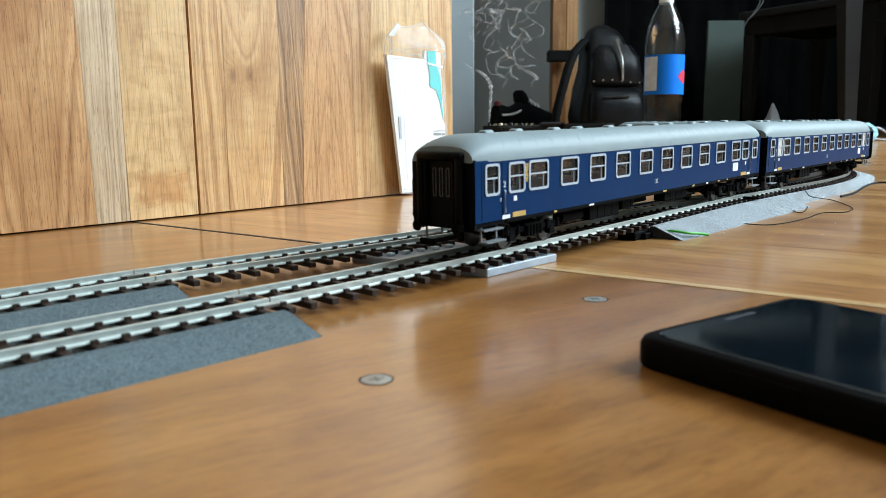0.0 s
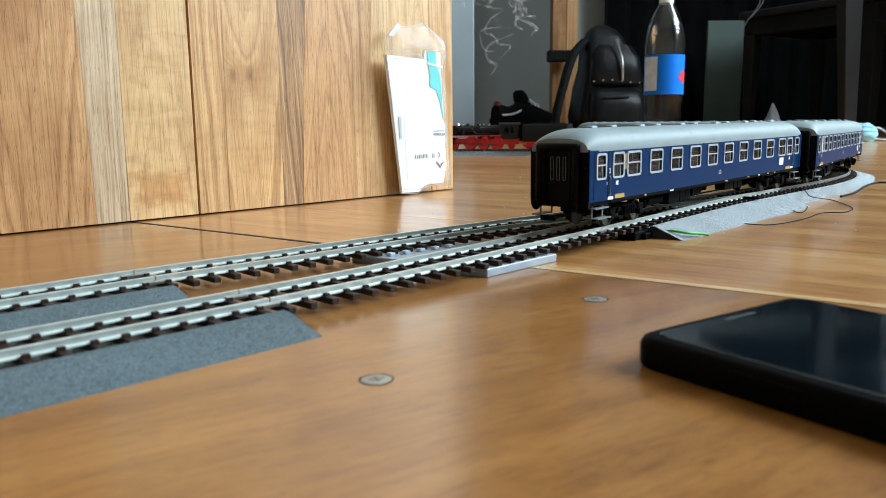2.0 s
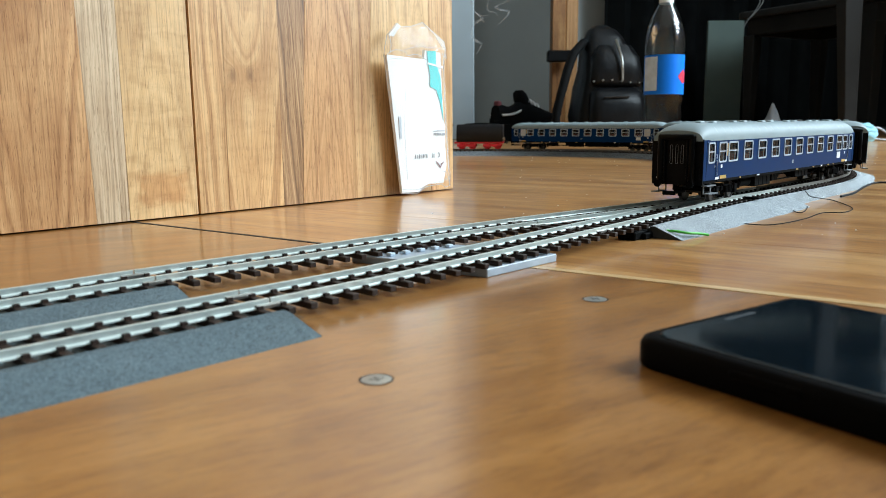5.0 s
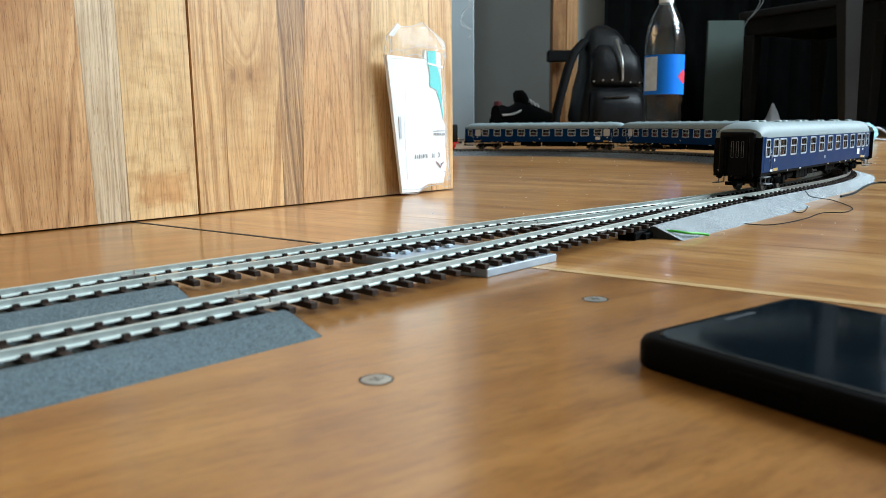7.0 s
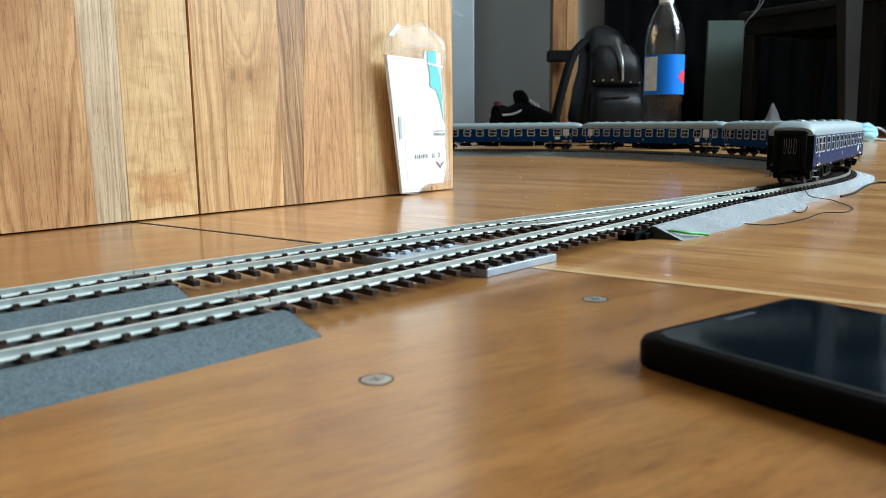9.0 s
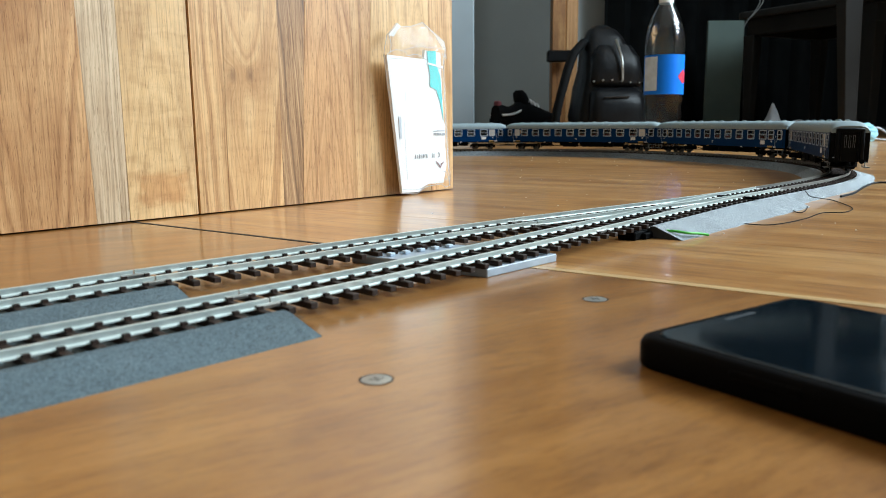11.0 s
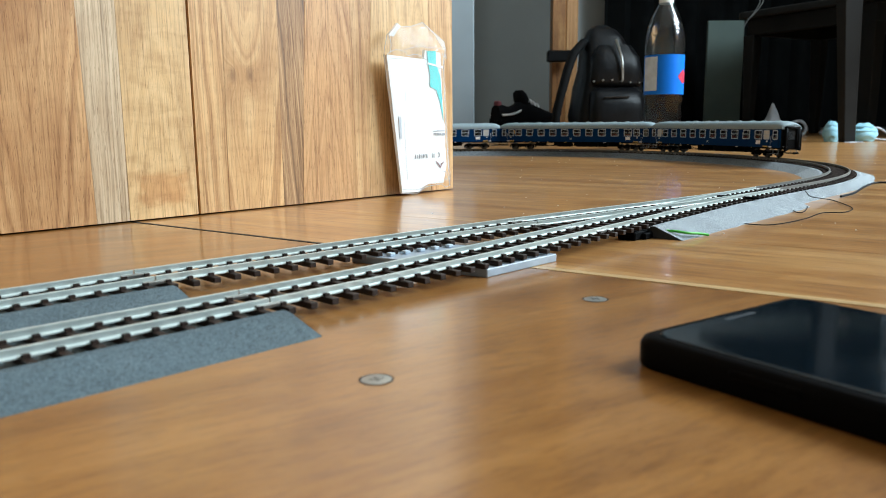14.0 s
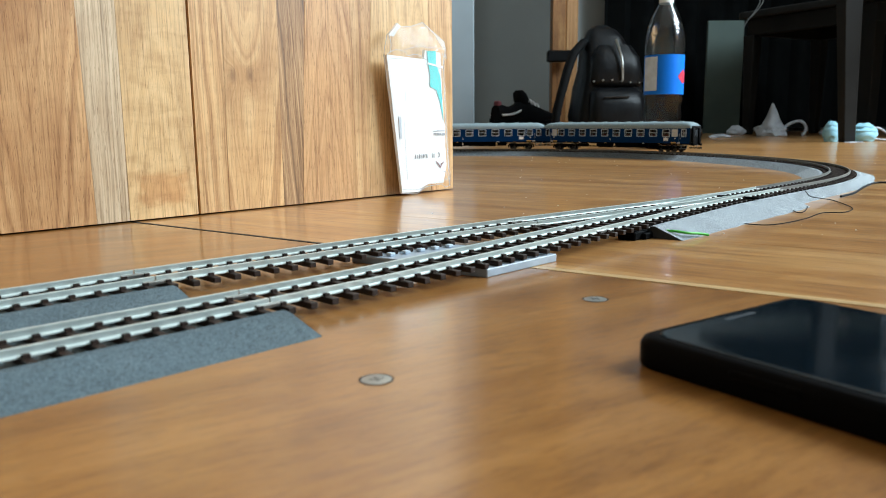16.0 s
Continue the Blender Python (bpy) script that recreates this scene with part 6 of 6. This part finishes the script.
def mask(m, w, d, h, label, seed):
    r = empty("face_mask", m, label, "mask", "loose masks")
    for k in range(4):
        bm = bmesh.new()
        n = 14
        z0, z1 = h * k / 4, h * (k + 1) / 4 + 0.002
        bulge = [0.8, 1.0, 0.95, 0.7]
        ring = []
        for kk, z in ((bulge[k], z0), (bulge[min(3, k + 1)] if k < 3 else 0.35, z1)):
            ring.append([(w * kk * math.cos(2 * math.pi * i / n) * (1 + 0.08 * math.sin(3 * i + seed)), d * kk * math.sin(2 * math.pi * i / n), z + 0.004 * math.sin(2 * i + seed)) for i in range(n)])
        ring.insert(1, [(x * 1.06, y * 1.06, (z0 + z1) / 2) for x, y, _ in ring[0]])
        loft(bm, ring)
        part("pleat", bm, MASK_BLUE, r, smooth=60)
    bm = bmesh.new()
    tube(bm, spline([(w * 0.8, 0, h * 0.8), (w * 1.5, 0.01, h * 0.75), (w * 2.1, 0, h * 0.35), (w * 1.9, -0.01, 0.004), (w * 0.9, 0, h * 0.15)]), 0.003, 6)
    part("ear_loop", bm, BAG_WHITE, r, "white elastic ear loop", smooth=60)
    return r


mask(pose(1.172, 2.16, 0), 0.034, 0.03, 0.046, "crumpled pale blue disposable mask on the floor", 0)
mask(pose(1.085, 2.165, 0, 0, 0, 15), 0.022, 0.022, 0.052, "pale blue disposable mask behind the desk leg", 2)

# wires hanging behind the desk and a clear plastic sheet over its edge
cable([(1.3209, 3.3, 0.6856), (1.3211, 3.3, 0.5607), (1.3094, 3.3, 0.5203), (1.2878, 3.3, 0.4888), (1.2703, 3.3, 0.4664), (1.2577, 3.3, 0.4392)], 0.0022, CABLE_GREY, "thin grey wire hanging down behind the desk")
cable([(1.3452, 3.32, 0.6892), (1.3432, 3.32, 0.5636), (1.3289, 3.32, 0.5275), (1.3048, 3.32, 0.4959), (1.2822, 3.32, 0.4779)], 0.0018, CABLE_GREY, "thin grey wire hanging down behind the desk")
sheet_bag = empty("plastic_sheet", None, "clear bluish plastic sheet hanging down from the desk", "plastic sheet")
for k in range(3):
    bm = bmesh.new()
    x0 = 1.195 + 0.028 * k
    n = 10
    front = [(x0 + 0.026 * i / n, 2.01 + 0.012 * math.sin(i * 1.3 + k), 0) for i in range(n + 1)]
    low = 0.325 - 0.03 * k
    loft(bm, [[(x - (0.714 - z) * 0.06, y, z + 0.02 * math.sin(i * 0.9) * (z < 0.5)) for i, (x, y, _) in enumerate(front + [(x, y + 0.001, 0) for x, y, _ in front[::-1]])] for z in (low, 0.45, 0.60, 0.714)])
    part("fold", bm, BAG_SHEET, sheet_bag, smooth=60)

# dust and crumbs on the floor
bm = bmesh.new()
rnd = random.Random(4)
for _ in range(110):
    y = rnd.uniform(0.40, 1.35)
    x = rnd.uniform(-0.40 * (y < 0.6) + 0.05 * y, 0.62 * y)
    s = rnd.uniform(0.00018, 0.0005)
    box(bm, x - s, x + s, y - s * 0.7, y + s * 0.7, 0.0001, 0.0001 + s * 0.8)
tagged(new("crumbs", mesh_of("crumbs", bm, CARD_WHITE)), "tiny pale crumbs scattered on the floor", "crumbs", kind="stuff")

# ---- smoke above the locomotive ----
def wisp(pts, r, material):
    r0 = empty("smoke_wisp", None, "thin curling wisp of white smoke above the locomotive", "smoke", "smoke wisps")
    pts = spline(pts, 8)
    bm = bmesh.new()
    rs = [r * (0.35 + 0.65 * math.sin(math.pi * (i + 1) / (len(pts) + 1))) * (1 + 0.3 * math.sin(i * 1.7)) for i in range(len(pts))]
    tube(bm, pts, rs, 7)
    part("plume", bm, material, r0, smooth=80)
    return r0


def curl(rng, h, w):
    a, turn = rng.uniform(0, 6), rng.uniform(0.9, 2.2)
    return [(w * (0.3 + 0.12 * k) * math.sin(a + turn * k) + rng.uniform(-0.25, 0.25) * w, rng.uniform(-0.01, 0.01), h * (k / 7 + 0.08 * math.sin(1.7 * k + a))) for k in range(8)]


rng = random.Random(12)
SMOKES = []
main_wisp = wisp([(0.0, 0, 0.0), (0.001, 0, 0.02), (0.003, 0, 0.045), (0.003, 0, 0.068), (-0.004, 0, 0.082), (-0.016, 0, 0.092), (-0.030, 0, 0.098), (-0.045, 0, 0.108)], 0.0030, SMOKE)
for k in range(26):
    x0 = 0.055 + 0.125 * rng.random()
    z0 = 0.11 + 0.0075 * k + 0.02 * rng.random()
    SMOKES.append((wisp(curl(rng, rng.uniform(0.035, 0.10), rng.uniform(0.012, 0.030)), rng.uniform(0.0012, 0.0030), SMOKE_THIN), x0, z0, rng.uniform(0.012, 0.045), rng.uniform(-0.010, 0.004)))

# ---- all that moves ----
RUN_T = [0.0, 1.0, 2.0, 3.0, 4.0, 5.2, 6.5, 7.0, 8.0, 9.0, 10.0, 11.0, 12.0, 12.5, 13.0, 13.5, 14.0, 15.0, 16.0]
RUN_S = [0.0585, 0.0990, 0.1403, 0.1824, 0.2248, 0.2782, 0.3362, 0.3570, 0.3965, 0.4410, 0.5040, 0.5870, 0.6775, 0.7275, 0.7855, 0.8470, 0.9045, 1.0140, 1.1255]


def run_at(t):
    """How far the last coach's rear has come along the line, smoothly."""
    i = min(max(int(np.searchsorted(RUN_T, t, "right")) - 1, 0), len(RUN_T) - 2)

    def slope(k):
        a, b = max(k - 1, 0), min(k + 1, len(RUN_T) - 1)
        return (RUN_S[b] - RUN_S[a]) / (RUN_T[b] - RUN_T[a])
    h = RUN_T[i + 1] - RUN_T[i]
    u = (t - RUN_T[i]) / h
    a, b, c, d = RUN_S[i], RUN_S[i + 1], slope(i) * h, slope(i + 1) * h
    return a + c * u + (3 * (b - a) - 2 * c - d) * u * u + (2 * (a - b) + c + d) * u ** 3


def body_pose(s, p0, p1):
    x0, y0, _ = main_at(s + p0)
    x1, y1, _ = main_at(s + p1)
    a = math.atan2(y1 - y0, x1 - x0)
    z0, z1 = lift(main_at, s + p0), lift(main_at, s + p1)
    tilt = (z1 - z0) / (p1 - p0)
    return pose(x0 - p0 * math.cos(a), y0 - p0 * math.sin(a), RAIL_Z + z0 - tilt * p0, 0, -math.degrees(math.atan(tilt)), math.degrees(a)), a


def turning(part_ob, u, r, offset, step):
    """A wheelset rolling with the train."""
    rows = []
    for i in range(int(CLIP / step) + 1):
        t = min(CLIP, i * step)
        rows.append((t, pose(u, 0, r, 0, math.degrees((run_at(t) + offset) / r) % 360, 0)))
    walk(part_ob, rows)


def motions():
    ts = [i * 0.25 for i in range(65)]
    for k, c in enumerate(coaches):
        rows, yaw = [], {0: [], 1: []}
        for t in ts:
            s = run_at(t) + PITCH_C * k
            m, a = body_pose(s, *PIVOTS)
            rows.append((t, m))
            for j, p in enumerate(PIVOTS):
                yaw[j].append((t, pose(p, 0, 0, 0, 0, math.degrees(main_at(s + p)[2] - a))))
        walk(c, rows)
        trucks = [o for o in c.children if o.name.startswith("bogie")]
        trucks.sort(key=lambda o: o.matrix_basis.translation.x)
        for j, b in enumerate(trucks):
            walk(b, yaw[j])
            for w in b.children:
                turning(w, w.matrix_basis.translation.x, 0.0054, PITCH_C * k, 1 / 15)
    s_t = PITCH_C * 3 + L + 0.018
    walk(the_tender, [(t, body_pose(run_at(t) + s_t, 0.023, 0.071)[0]) for t in ts])
    s_l = s_t + 0.098
    walk(the_loco, [(t, body_pose(run_at(t) + s_l, 0.030, 0.130)[0]) for t in ts])
    for o in the_loco.children:
        if "wheelset" in o.name:
            big = o.name.startswith("driver")
            turning(o, o.matrix_basis.translation.x, 0.0112 if big else 0.0057, s_l, 1 / 10 if big else 1 / 15)
    for o in the_tender.children:
        if "wheelset" in o.name:
            turning(o, o.matrix_basis.translation.x, 0.0057, s_t, 1 / 15)
    # the thick plume rides on the chimney and leans back; thin wisps rise and drift
    rows = []
    for t in ts:
        m = body_pose(run_at(t) + s_l, 0.030, 0.130)[0]
        p = m @ Vector((0.143, 0, 0.0495))
        rows.append((t, pose(p.x, p.y, p.z, 0, 10 * math.sin(2.3 * t), 35 * math.sin(1.1 * t))))
    walk(main_wisp, rows)
    for i, (w, x0, z0, up, drift) in enumerate(SMOKES):
        walk(w, [(t, pose(x0 + drift * t, 1.46, z0 + up * t, 0, 0, 20 * math.sin(0.4 * t + i))) for t in (0, 2, 4, 6, 8, 10, 12, 14, 16)])


motions()
